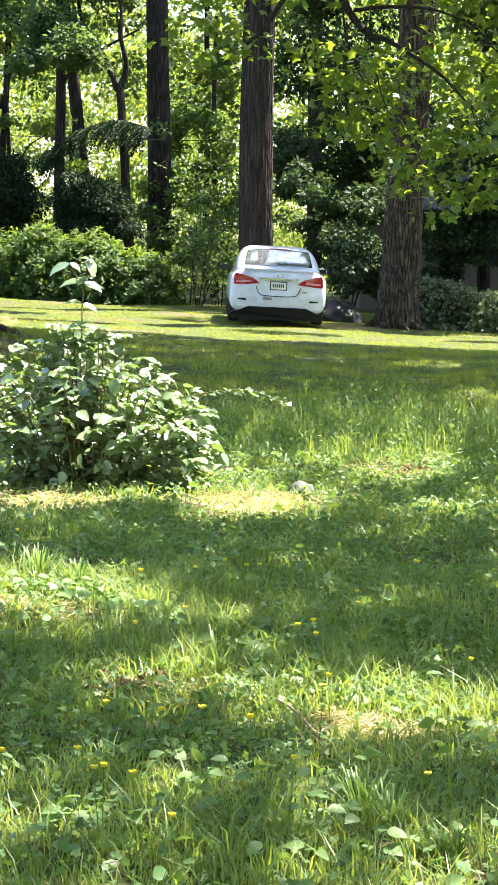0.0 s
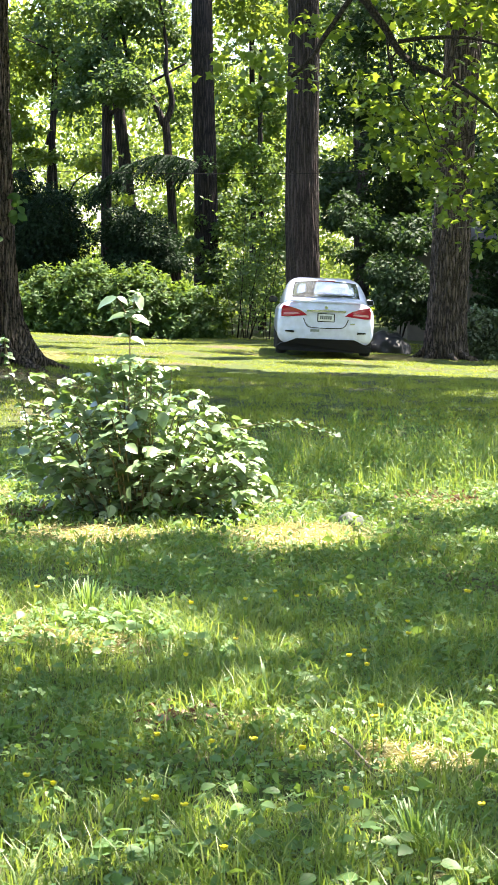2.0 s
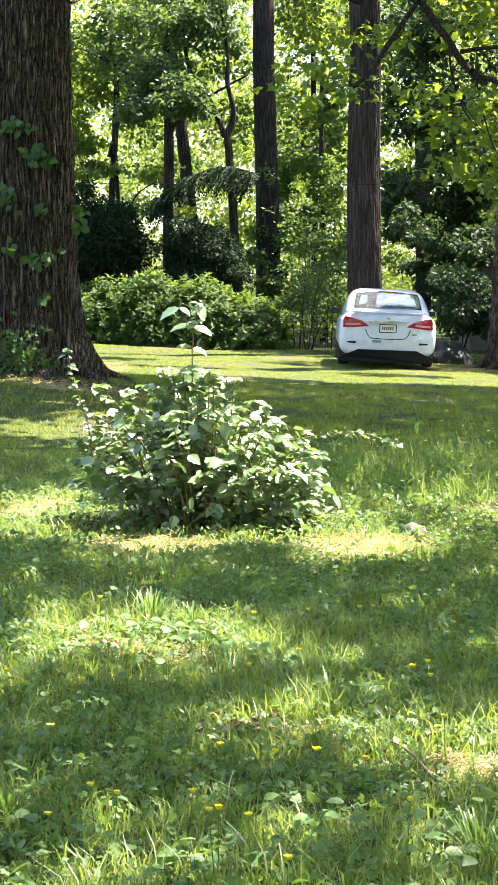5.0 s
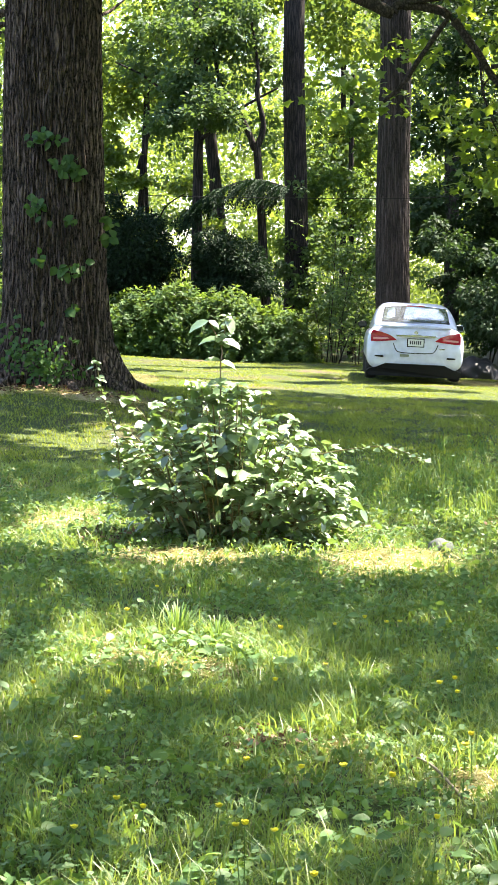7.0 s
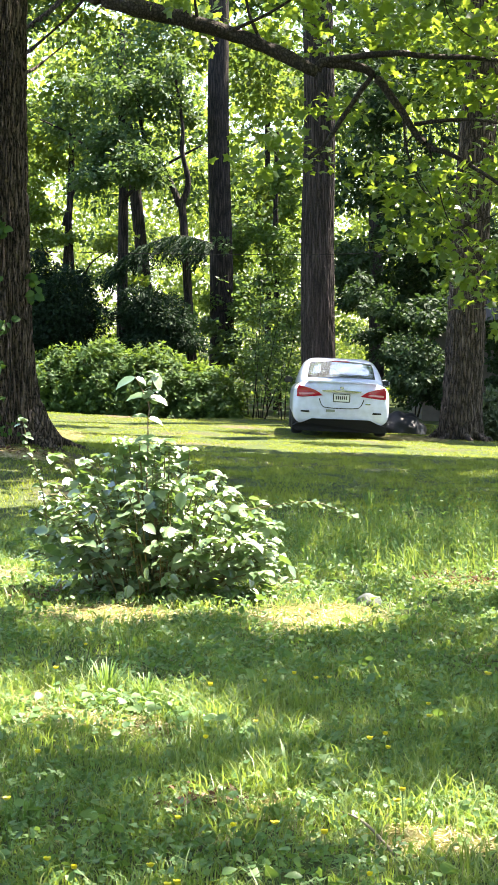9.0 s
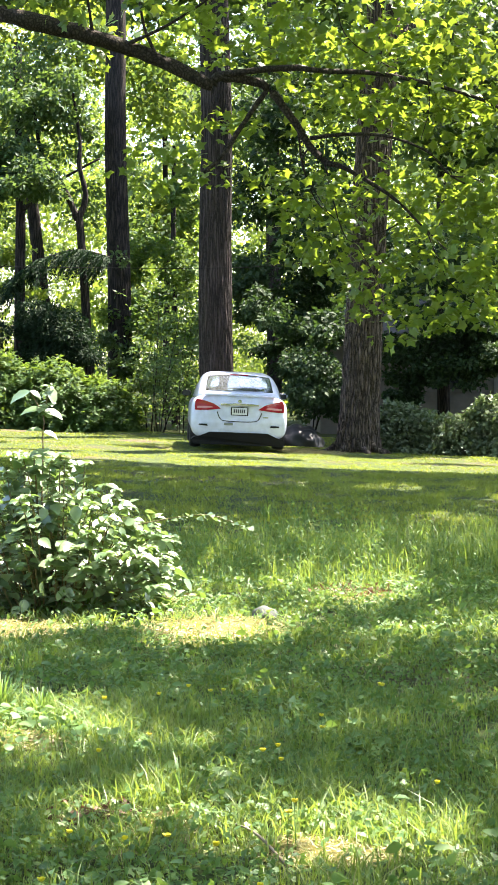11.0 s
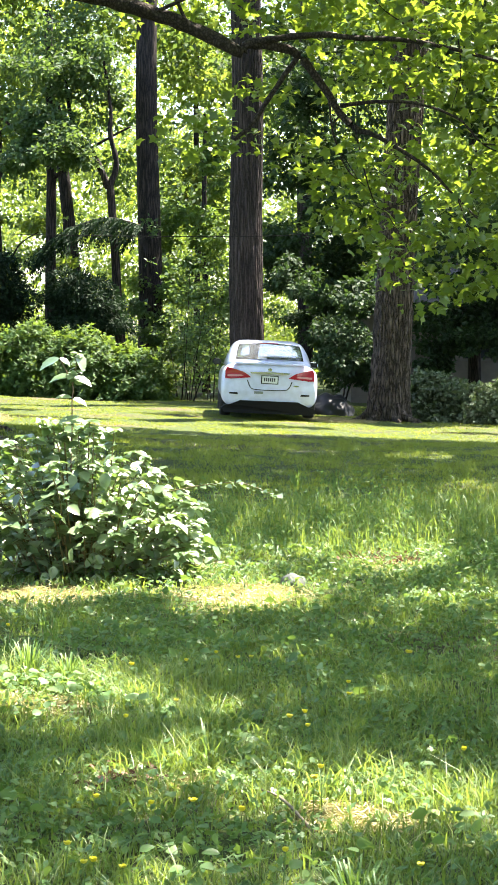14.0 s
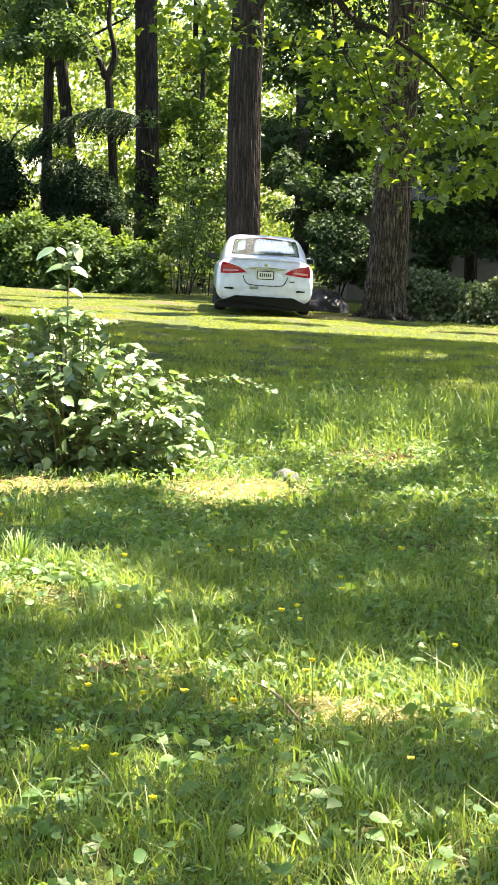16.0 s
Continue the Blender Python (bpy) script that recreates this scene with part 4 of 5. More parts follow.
def undergrowth():
    """Saplings with thin stems and scattered sprays that let the bright wood through."""
    r = np.random.default_rng(60)
    ob = thing("undergrowth", "thin tangled saplings in dappled light", "undergrowth")
    at = []
    for k in range(17):
        x, y, h = r.uniform(-1.55, -0.1), r.uniform(45.6, 48.2), r.uniform(1.2, 3.2)
        z, lean = gz(x, y), r.uniform(-0.4, 0.6)
        pts = [(x, y, z - 0.05), (x + 0.3 * lean + r.uniform(-0.08, 0.08), y, z + 0.45 * h), (x + lean, y + r.uniform(-0.2, 0.2), z + h)]
        limb("stem", pts, r.uniform(0.008, 0.02), 0.004, M_BARK_DARK, ob, 5)
        path = bend(pts, 5)
        for m in range(int(15 * h)):
            p = np.array(path[int(r.integers(3, len(path)))]) + r.normal(size=3) * (0.32, 0.3, 0.16)
            at.append(p + r.normal(size=(9, 3)) * (0.10, 0.10, 0.035))
    at = np.concatenate(at)
    n = len(at)
    leaves("foliage", DIAMOND, at, any_way(n, -0.4, r) * (1, 1, 0.5), unit(0.5 * r.normal(size=(n, 3)) + (0, 0, 1)), r.uniform(0.06, 0.12, n), M_SHADE, ob)


undergrowth()
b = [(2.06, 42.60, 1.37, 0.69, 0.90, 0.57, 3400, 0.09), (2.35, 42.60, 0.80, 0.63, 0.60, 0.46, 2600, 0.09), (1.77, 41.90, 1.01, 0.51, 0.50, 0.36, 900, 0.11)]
shrub("dark evergreen shrub leaning over a near-black lump", b, DIAMOND, M_DEEP, [(b[0][0], 43, gz(b[0][0], 43), 1.0)], name="evergreen_shrub", seed=61)

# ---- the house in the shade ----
# Siding and trim colours are lowered to stand for the deep shade here.
M_WALL = plain("shade_darkened_siding", (0.14, 0.12, 0.10), 0.85)
M_ROOF = plain("dark_shingle", (0.07, 0.065, 0.065), 0.9)
M_DARKGLASS = plain("dark_window_glass", (0.02, 0.025, 0.03), 0.08)
M_TRIM = plain("shade_darkened_trim", (0.14, 0.125, 0.11), 0.7)
M_RECESS = plain("recess_black", (0.010, 0.011, 0.014), 0.5, 0, 0.3)


def box(bm, x0, x1, y0, y1, z0, z1):
    v = [bm.verts.new(p) for p in ((x0, y0, z0), (x1, y0, z0), (x1, y1, z0), (x0, y1, z0), (x0, y0, z1), (x1, y0, z1), (x1, y1, z1), (x0, y1, z1))]
    for f in ((0, 3, 2, 1), (4, 5, 6, 7), (0, 1, 5, 4), (1, 2, 6, 5), (2, 3, 7, 6), (3, 0, 4, 7)):
        bm.faces.new([v[i] for i in f])
    return bm


def house():
    h = thing("house", "low beige house in deep shade behind shrubs", "house")
    x0, x1, y0, y1, z = 2.2, 14.0, 50.0, 58.0, -0.3
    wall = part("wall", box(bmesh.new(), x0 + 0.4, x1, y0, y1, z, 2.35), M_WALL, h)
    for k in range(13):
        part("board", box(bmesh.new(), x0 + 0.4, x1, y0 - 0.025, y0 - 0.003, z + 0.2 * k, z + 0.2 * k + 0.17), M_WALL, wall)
    bm = bmesh.new()
    e = [bm.verts.new(p) for p in ((x0 - 0.3, y0 - 0.6, 2.3), (x1, y0 - 0.6, 2.3), (x1, y1 + 0.6, 2.3), (x0 - 0.3, y1 + 0.6, 2.3), (x0 + 3.2, 54, 4.0), (x1, 54, 4.0))]
    for f in ((0, 1, 5, 4), (2, 3, 4, 5), (3, 0, 4), (0, 3, 2, 1), (1, 2, 5)):
        bm.faces.new([e[i] for i in f])
    part("roof", bm, M_ROOF, h, "dark shingled hip roof")
    for x in (5.2, 8.0, 10.6):
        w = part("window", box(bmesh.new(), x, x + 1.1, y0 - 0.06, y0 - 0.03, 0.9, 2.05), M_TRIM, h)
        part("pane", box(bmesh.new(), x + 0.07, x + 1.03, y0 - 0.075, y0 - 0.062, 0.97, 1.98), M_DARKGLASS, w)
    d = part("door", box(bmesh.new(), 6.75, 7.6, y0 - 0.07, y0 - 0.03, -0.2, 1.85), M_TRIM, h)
    return h


house()

# near-black lump added beside the car to stand for a dark recess
def dark_mound():
    bm = bmesh.new()
    bmesh.ops.create_icosphere(bm, subdivisions=4, radius=1)
    for v in bm.verts:
        n = noise.noise(v.co * 2.2) * 0.16 + noise.noise(v.co * 6) * 0.06
        v.co = v.co * (1 + n)
        v.co.x, v.co.y, v.co.z = v.co.x * 0.5, v.co.y * 0.45, max(v.co.z, -0.1) * 0.42
    ob = part("dark_mound", bm, M_RECESS, None, "", True)
    ob.location = (1.72, 41.6, gz(1.72, 41.6))
    tagged(ob, "low near-black lump standing for a dark recess", "mound")


dark_mound()

# overhead wire between the trees
wire = limb("overhead_wire", [(-12.0, 42.8, 3.9), (-5.257, 42.800, 3.612), (0.112, 42.800, 3.543), (2.351, 42.800, 3.664), (9.0, 42.8, 3.9)], 0.006, 0.006, plain("black_cable", (0.02, 0.02, 0.02), 0.95, 0, 0.0), None, 6)
tagged(wire, "thin black overhead cable strung between trees", "cable")

# ---- the car ----
# White body whose base colour carries the blue of sky-lit shade.
M_PAINT = plain("sky_tinted_white_paint", (0.66, 0.69, 0.88), 0.28, 0, 0.5, 0.7)
M_CARGLASS = plain("tinted_car_glass", (0.60, 0.63, 0.65), 0.04, 0.85, 0.9)
M_RED = plain("red_lamp_lens", (0.38, 0.006, 0.03), 0.12, 0, 0.6, 0.8)
M_CLEAR = plain("clear_lamp_lens", (0.62, 0.22, 0.27), 0.12, 0, 0.6, 0.8)
M_BLACK = plain("black_plastic", (0.008, 0.008, 0.009), 0.75, 0, 0.25)
M_RUBBER = plain("tyre_rubber", (0.02, 0.02, 0.02), 0.85)
M_CHROME = plain("chrome", (0.75, 0.76, 0.78), 0.12, 1.0)
M_RIM = plain("grey_alloy", (0.42, 0.43, 0.45), 0.3, 0.9)
M_PLATE = plain("number_plate_white", (0.7, 0.72, 0.74), 0.4)
M_INK = plain("dark_ink", (0.03, 0.035, 0.06), 0.5)


def loft(stations, section, closed_ends=True):
    """A skin through cross-sections; section(station) gives a closed ring of (x, z)."""
    bm, rings = bmesh.new(), []
    for s in stations:
        rings.append([bm.verts.new((x, y, z)) for x, y, z in section(*s)])
    n = len(rings[0])
    for a, b in zip(rings, rings[1:]):
        for k in range(n):
            bm.faces.new((a[k], a[(k + 1) % n], b[(k + 1) % n], b[k]))
    if closed_ends:
        bm.faces.new(rings[0])
        bm.faces.new(rings[-1][::-1])
    bmesh.ops.recalc_face_normals(bm, faces=bm.faces)
    return bm


def body_ring(y, w, zb, zt, crown):
    """Rounded box section with a waist line and a domed top."""
    out, n = [], 44
    for k in range(n):
        a = 2 * math.pi * k / n
        c, s = math.cos(a), math.sin(a)
        x = w * math.copysign(abs(c) ** 0.34, c)
        zc, hh = (zb + zt) / 2, (zt - zb) / 2
        z = zc + hh * math.copysign(abs(s) ** 0.42, s)
        u = (z - zb) / (zt - zb)
        x *= 1 - 0.10 * max(0, u - 0.62) ** 1.2 - 0.07 * max(0, 0.3 - u)
        if s > 0:
            z += crown * (1 - (x / w) ** 2)
        out.append((x, y, z))
    return out


def cabin_ring(y, wb, wt, zb, zt):
    out, n = [], 24
    for k in range(n):
        u = k / (n - 1)
        a = math.pi * u
        c, s = math.cos(a), math.sin(a)
        q = abs(s) ** 0.5
        x = math.copysign(abs(c) ** 0.24, c) * (wb + (wt - wb) * q)
        z = zb + (zt - zb) * q + 0.03 * s
        out.append((x, y, z))
    return out


def bevel_box(x0, x1, y0, y1, z0, z1, r=0.02):
    bm = box(bmesh.new(), x0, x1, y0, y1, z0, z1)
    bmesh.ops.bevel(bm, geom=bm.edges[:], offset=r, segments=2, affect="EDGES")
    return bm


def slab(outline, y0, y1, bulge=None):
    """A plate with the outline (x, z), from y0 to y1; bulge(x) moves it along y."""
    bm = bmesh.new()
    off = bulge or (lambda x: 0)
    a = [bm.verts.new((x, y0 + off(x), z)) for x, z in outline]
    b = [bm.verts.new((x, y1 + off(x), z)) for x, z in outline]
    bm.faces.new(a)
    bm.faces.new(b[::-1])
    for k in range(len(a)):
        bm.faces.new((a[k], b[k], b[(k + 1) % len(a)], a[(k + 1) % len(a)]))
    bmesh.ops.recalc_face_normals(bm, faces=bm.faces)
    return bm


def wrap(x):
    """How far the tail curves forward towards the flanks."""
    return 0.30 * max(0, abs(x) - 0.45) ** 1.6


def tail_ring(y, w, zb, zt, crown):
    return [(x, yy + (wrap(x) if y < 0.3 else 0), z) for x, yy, z in body_ring(y, w, zb, zt, crown)]


def car():
    c = thing("car", "white four-door saloon parked on the lawn, seen from behind", "car")
    body = part("body", loft([(0.0, 0.80, 0.31, 0.64, 0.0), (0.02, 0.835, 0.24, 0.74, 0.0), (0.06, 0.855, 0.20, 0.93, 0.01), (0.10, 0.865, 0.19, 0.985, 0.02), (0.20, 0.872, 0.20, 1.0, 0.03),
                              (0.5, 0.878, 0.25, 1.0, 0.04), (1.0, 0.88, 0.24, 0.985, 0.03), (2.4, 0.88, 0.24, 0.97, 0.02), (3.4, 0.875, 0.24, 0.96, 0.04), (4.1, 0.85, 0.25, 0.86, 0.05),
                              (4.45, 0.78, 0.27, 0.74, 0.03), (4.6, 0.62, 0.32, 0.58, 0.0)], tail_ring), M_PAINT, c, "", True)
    part("cabin", loft([(0.42, 0.73, 0.69, 0.97, 1.03), (0.62, 0.765, 0.70, 0.96, 1.125), (1.05, 0.80, 0.67, 0.96, 1.335), (1.45, 0.81, 0.66, 0.95, 1.405), (2.2, 0.81, 0.66, 0.95, 1.42),
                        (2.75, 0.80, 0.62, 0.95, 1.38), (3.2, 0.76, 0.60, 0.94, 1.2), (3.6, 0.72, 0.66, 0.93, 1.0)], cabin_ring), M_PAINT, c, "", True)
    # rear window
    def glass(rows, name, label, mat=M_CARGLASS):
        bm, rings = bmesh.new(), []
        for y, z, w, dome in rows:
            rings.append([bm.verts.new((w * u, y + 0.05 * abs(u) ** 3, z + dome * (1 - u * u))) for u in np.linspace(-1, 1, 13)])
        for a, b in zip(rings, rings[1:]):
            for k in range(12):
                bm.faces.new((a[k], a[k + 1], b[k + 1], b[k]))
        bmesh.ops.solidify(bm, geom=bm.faces[:], thickness=0.006)
        bmesh.ops.recalc_face_normals(bm, faces=bm.faces)
        return part(name, bm, mat, c, label, True)
    glass([(0.43, 1.075, 0.615, 0.022), (0.61, 1.168, 0.60, 0.03), (0.81, 1.262, 0.585, 0.034), (0.97, 1.336, 0.565, 0.036), (1.03, 1.358, 0.555, 0.036)], "rear_window", "dark tinted rear window reflecting sky")
    part("brake_light", bevel_box(-0.17, 0.17, 1.02, 1.06, 1.385, 1.40, 0.004), M_RED, c, "red high brake light")
    for s in (-1, 1):
        for y0, y1 in ((1.15, 1.95), (2.02, 2.85)):
            part("side_window", slab([(y0, 1.0), (y1, 1.0), (y1 - 0.05, 1.33), (y0 + 0.15, 1.33)], 0, 0.01), M_CARGLASS, c).matrix_local = Matrix(((0, s, 0, s * 0.735), (1, 0, 0, 0), (0, 0, 1, 0), (0, 0, 0, 1))) @ pose(0, 0, 0, 18, 0, 0)
        # Right mirror white, left black: the lit and unlit sides are put into colour.
        m = part("mirror", bevel_box(-0.085, 0.085, -0.05, 0.07, -0.06, 0.06, 0.028), M_PAINT if s > 0 else M_BLACK, c, "", True)
        m.location = (s * 0.925, 2.75, 0.99)
        part("mirror_glass", bevel_box(-0.07, 0.07, -0.058, -0.051, -0.046, 0.046, 0.003), M_DARKGLASS, m)
        # lamps
        tl = part("tail_light", slab([(s * x, z) for x, z in ((0.335, 0.755), (0.52, 0.735), (0.70, 0.715), (0.80, 0.72), (0.80, 0.86), (0.77, 0.93), (0.62, 0.895), (0.47, 0.85), (0.39, 0.80))],
                                      0.005, 0.06, wrap), M_RED, c, "red wraparound tail light")
        part("lens", slab([(s * x, z) for x, z in ((0.47, 0.775), (0.60, 0.762), (0.76, 0.755), (0.76, 0.79), (0.60, 0.80), (0.50, 0.80))], -0.004, 0.003, wrap), M_CLEAR, tl, "pale clear lamp lens")
        part("reflector", slab([(s * x, z) for x, z in ((0.56, 0.43), (0.72, 0.44), (0.72, 0.465), (0.57, 0.47))], -0.012, 0.02, wrap), M_BLACK, c, "dark narrow bumper reflector")
    part("tail_spoiler", bevel_box(-0.64, 0.64, 0.06, 0.17, 0.995, 1.022, 0.009), M_PAINT, c)
    for x in (-0.76, 0.76):
        for y in (0.95, 3.65):
            w = part("wheel", tyre(), M_RUBBER, c, "black rubber tyre", True)
            w.location = (x, y, 0.315)
            part("rim", rim(1 if x > 0 else -1), M_RIM, w, "grey alloy rim")
    # Black valance, made lower and wider to stand for shade under the tail.
    part("bumper_valance", slab([(-0.80, 0.09), (0.80, 0.09), (0.85, 0.17), (0.80, 0.215), (0.68, 0.25), (0.52, 0.325), (-0.52, 0.325), (-0.68, 0.25), (-0.80, 0.215), (-0.85, 0.17)], -0.02, 0.5, wrap), M_BLACK, c, "black plastic lower bumper, extended over the underbody shade")
    part("underbody", bevel_box(-0.74, 0.74, 0.3, 4.3, 0.13, 0.3, 0.02), M_BLACK, c)
    part("chrome_strip", slab([(-0.34, 0.825), (0.34, 0.825), (0.36, 0.855), (0.0, 0.868), (-0.36, 0.855)], -0.010, 0.05), M_CHROME, c, "chrome strip over the number plate")
    pl = part("number_plate", bevel_box(-0.155, 0.155, -0.006, 0.03, 0.64, 0.80, 0.006), M_BLACK, c, "number plate in a dark frame")
    part("plate_face", bevel_box(-0.138, 0.138, -0.010, -0.007, 0.656, 0.785, 0.001), M_PLATE, pl)
    for k in range(6):
        part("plate_bar", bevel_box(-0.105 + 0.036 * k, -0.083 + 0.036 * k, -0.013, -0.0105, 0.69, 0.755, 0.0005), M_INK, pl)
    part("boot_badge", slab([(0.035 * math.cos(a), 0.905 + 0.03 * math.sin(a)) for a in np.arange(16) * math.pi / 8], 0.035, 0.06), M_CHROME, c, "round chrome badge")
    for x, w, z in ((0.43, 0.09, 0.61),):
        part("model_mark", bevel_box(x, x + w, -0.006, 0.02, z, z + 0.022, 0.002), M_CHROME, c)
    part("bumper_sticker", bevel_box(-0.27, -0.11, -0.006, 0.02, 0.455, 0.50, 0.002), plain("grey_sticker", (0.2, 0.22, 0.2), 0.6), c, "small grey bumper sticker")
    # boot seam, a shallow dark groove line
    seam = bend([(-0.40, 0, 0.70), (-0.345, 0, 0.575), (-0.26, 0, 0.535), (0, 0, 0.525), (0.26, 0, 0.535), (0.345, 0, 0.575), (0.40, 0, 0.70)], 5)
    part("boot_seam", tube_bm(bmesh.new(), [(p.x, 0.004 + wrap(p.x), p.z) for p in seam], [0.008] * len(seam), 6), M_BLACK, c)
    c.matrix_world = pose(0.47, 37.4, gz(0.47, 38.5) + 0.05, 0, 2.5, 1.4) @ Matrix.Diagonal((1, 1, 0.965, 1))


def tyre():
    bm, prof = bmesh.new(), [(-0.10, 0.20), (-0.105, 0.27), (-0.085, 0.305), (-0.03, 0.316), (0.03, 0.316), (0.085, 0.305), (0.105, 0.27), (0.10, 0.20)]
    rings = [[bm.verts.new((x, r * math.cos(a), r * math.sin(a))) for x, r in prof] for a in np.arange(28) * 2 * math.pi / 28]
    for k in range(28):
        a, b = rings[k], rings[(k + 1) % 28]
        for j in range(len(prof)):
            bm.faces.new((a[j], a[(j + 1) % len(prof)], b[(j + 1) % len(prof)], b[j]))
    return bm


def rim(side):
    bm = bmesh.new()
    hub = side * 0.085
    for k in range(10):
        a = k * math.pi / 5
        p = [(hub, 0.05 * math.cos(a - 0.3), 0.05 * math.sin(a - 0.3)), (hub, 0.05 * math.cos(a + 0.3), 0.05 * math.sin(a + 0.3)),
             (side * 0.095, 0.205 * math.cos(a + 0.1), 0.205 * math.sin(a + 0.1)), (side * 0.095, 0.205 * math.cos(a - 0.1), 0.205 * math.sin(a - 0.1))]
        front = [bm.verts.new(q) for q in p]
        back = [bm.verts.new((q[0] - side * 0.03, q[1], q[2])) for q in p]
        bm.faces.new(front)
        bm.faces.new(back[::-1])
        for j in range(4):
            bm.faces.new((front[j], back[j], back[(j + 1) % 4], front[(j + 1) % 4]))
    bmesh.ops.recalc_face_normals(bm, faces=bm.faces)
    return bm


car()


# ---- the leafy bush on the lawn ----
def bush():
    r = np.random.default_rng(17)
    ob = thing("bush", "leafy wild bush with broad glossy leaves and a tall shoot", "bush")
    stems = []
    cx, cy = -0.98, 13.25
    crown_x, crown_z = (-1.85, -1.62, -1.36, -1.04, -0.83, -0.57, -0.29, -0.12), (0.70, 0.86, 0.90, 1.0, 0.87, 0.70, 0.60, 0.38)
    for k in range(112):
        ex, v = r.uniform(-1.8, -0.15), r.uniform(-1, 1)
        ey = cy + 0.55 * v * math.sqrt(max(0.05, 1 - ((ex - cx) / 0.95) ** 2))
        h = float(np.interp(ex, crown_x, crown_z)) * r.uniform(0.35, 1.12) * (1 - 0.3 * v * v)
        stems.append(([(cx + 0.45 * (ex - cx), cy + 0.4 * (ey - cy), -0.02), (cx + 0.7 * (ex - cx), cy + 0.7 * (ey - cy), h * 0.7), (ex, ey, h)], 0.008))
    for k in range(12):
        ex, ey, h = r.uniform(-1.35, -0.75), cy + r.uniform(-0.25, 0.2), r.uniform(0.82, 1.04)
        stems.append(([(cx + 0.3 * (ex - cx), cy, -0.02), (cx + 0.8 * (ex - cx), cy + 0.7 * (ey - cy), h * 0.6), (ex, ey, h)], 0.008))
    stems.append(([(cx + 0.02, cy - 0.1, 0), (-1.057, 13.150, 0.574), (-1.056, 13.150, 0.967), (-1.056, 13.150, 1.127), (-1.052, 13.150, 1.233), (-1.133, 13.150, 1.400)], 0.011))
    stems.append(([(-1.052, 13.150, 1.233), (-1.034, 13.150, 1.322), (-1.019, 13.150, 1.429)], 0.006))
    stems.append(([(-1.685, 13.100, 0.399), (-1.719, 13.100, 0.684), (-1.799, 13.100, 0.933), (-1.841, 13.100, 1.139)], 0.006))
    stems.append(([(-0.457, 13.100, 0.561), (-0.209, 13.100, 0.604), (0.004, 13.100, 0.615), (0.216, 13.100, 0.537)], 0.004))
    stems.append(([(-0.705, 13.100, 0.579), (-0.616, 13.100, 0.721), (-0.591, 13.100, 0.781)], 0.004))
    at, way, up, size = [], [], [], []
    for pts, rad in stems:
        limb("stem", pts, rad * (0.55 if rad > 0.01 else 1), 0.003, M_PINK if rad > 0.01 else M_STEM, ob, 5)
        path = bend(pts, 6)
        for i in range(2, len(path)):
            if rad > 0.01:
                continue
            run = (path[i] - path[i - 1]).normalized()
            for flip in (-1, 1):
                out = run.cross(Vector((0.25 * r.normal(), 0.25 * r.normal(), 1))).normalized() * flip + run * r.uniform(0.2, 0.9)
                at.append(path[i] + Vector(r.normal(size=3) * 0.012))
                way.append((out.x, out.y, r.uniform(-0.45, 0.1)))
                up.append((0.36 * r.normal() + 0.18, 0.36 * r.normal() - 0.45, 0.95))
                size.append(0.04 + 0.08 * r.random() ** 1.5 if rad > 0.0065 else r.uniform(0.035, 0.06))
        if rad > 0.01 or rad == 0.006 and pts[0][2] > 0.9:
            continue
        tip = path[-1]
        for a in (0.3, 2.4, 4.4, 5.5):
            at.append(tip)
            way.append((math.cos(a), math.sin(a), -0.1))
            up.append((0.2 * r.normal(), 0.2 * r.normal(), 1.0))
            size.append(r.uniform(0.05, 0.11) if rad > 0.0065 else r.uniform(0.035, 0.06))
    # whorls of large drooping leaves on the tall shoot
    for p, d, s in (((-1.133, 13.150, 1.400), (-1, -0.2, -0.5), 0.15), ((-1.133, 13.150, 1.400), (0.9, -0.1, -0.6), 0.09), ((-1.019, 13.150, 1.429), (0.35, -0.2, -0.9), 0.13), ((-1.019, 13.150, 1.429), (-0.6, 0, 0.1), 0.05),
                    ((-1.052, 13.150, 1.287), (-1, -0.2, -0.15), 0.15), ((-1.052, 13.150, 1.280), (1, -0.3, -0.35), 0.14), ((-1.052, 13.150, 1.294), (-0.2, -1, -0.2), 0.10), ((-1.052, 13.150, 1.273), (0.5, 0.8, -0.1), 0.10),
                    ((-1.056, 13.150, 1.152), (-1, -0.2, 0.05), 0.11), ((-1.056, 13.150, 1.145), (1, 0, -0.4), 0.11), ((-1.056, 13.150, 1.020), (-0.8, -0.5, -0.2), 0.10), ((-1.056, 13.150, 1.009), (0.9, -0.4, -0.2), 0.12),
                    ((-1.056, 13.150, 1.038), (0.1, -1, -0.3), 0.12), ((-1.056, 13.150, 0.931), (-0.7, -0.6, -0.3), 0.11), ((-1.056, 13.150, 0.913), (0.8, -0.5, -0.3), 0.11)):
        at.append(Vector(p))
        way.append(d)
        up.append((0.1 * r.normal(), -0.35, 1.0))
        size.append(s)
    # lower skirt of leaves towards the ground
    n = 520
    d = any_way(n, 0.1, r)
    q = np.array((cx, cy, 0.28)) + d * np.array((0.80, 0.48, 0.48)) * (0.75 + 0.3 * r.random((n, 1)))
    q[:, 2] = np.maximum(q[:, 2], 0.03)
    at = np.concatenate([np.array([tuple(p) for p in at]), q])
    way = np.concatenate([np.array(way), unit(d * (1, 1, 0.2) + 0.5 * r.normal(size=(n, 3)) + (0, 0, -0.3))])
    up = np.concatenate([np.array(up), unit(0.4 * d + 0.35 * r.normal(size=(n, 3)) + (0, 0, 0.8))])
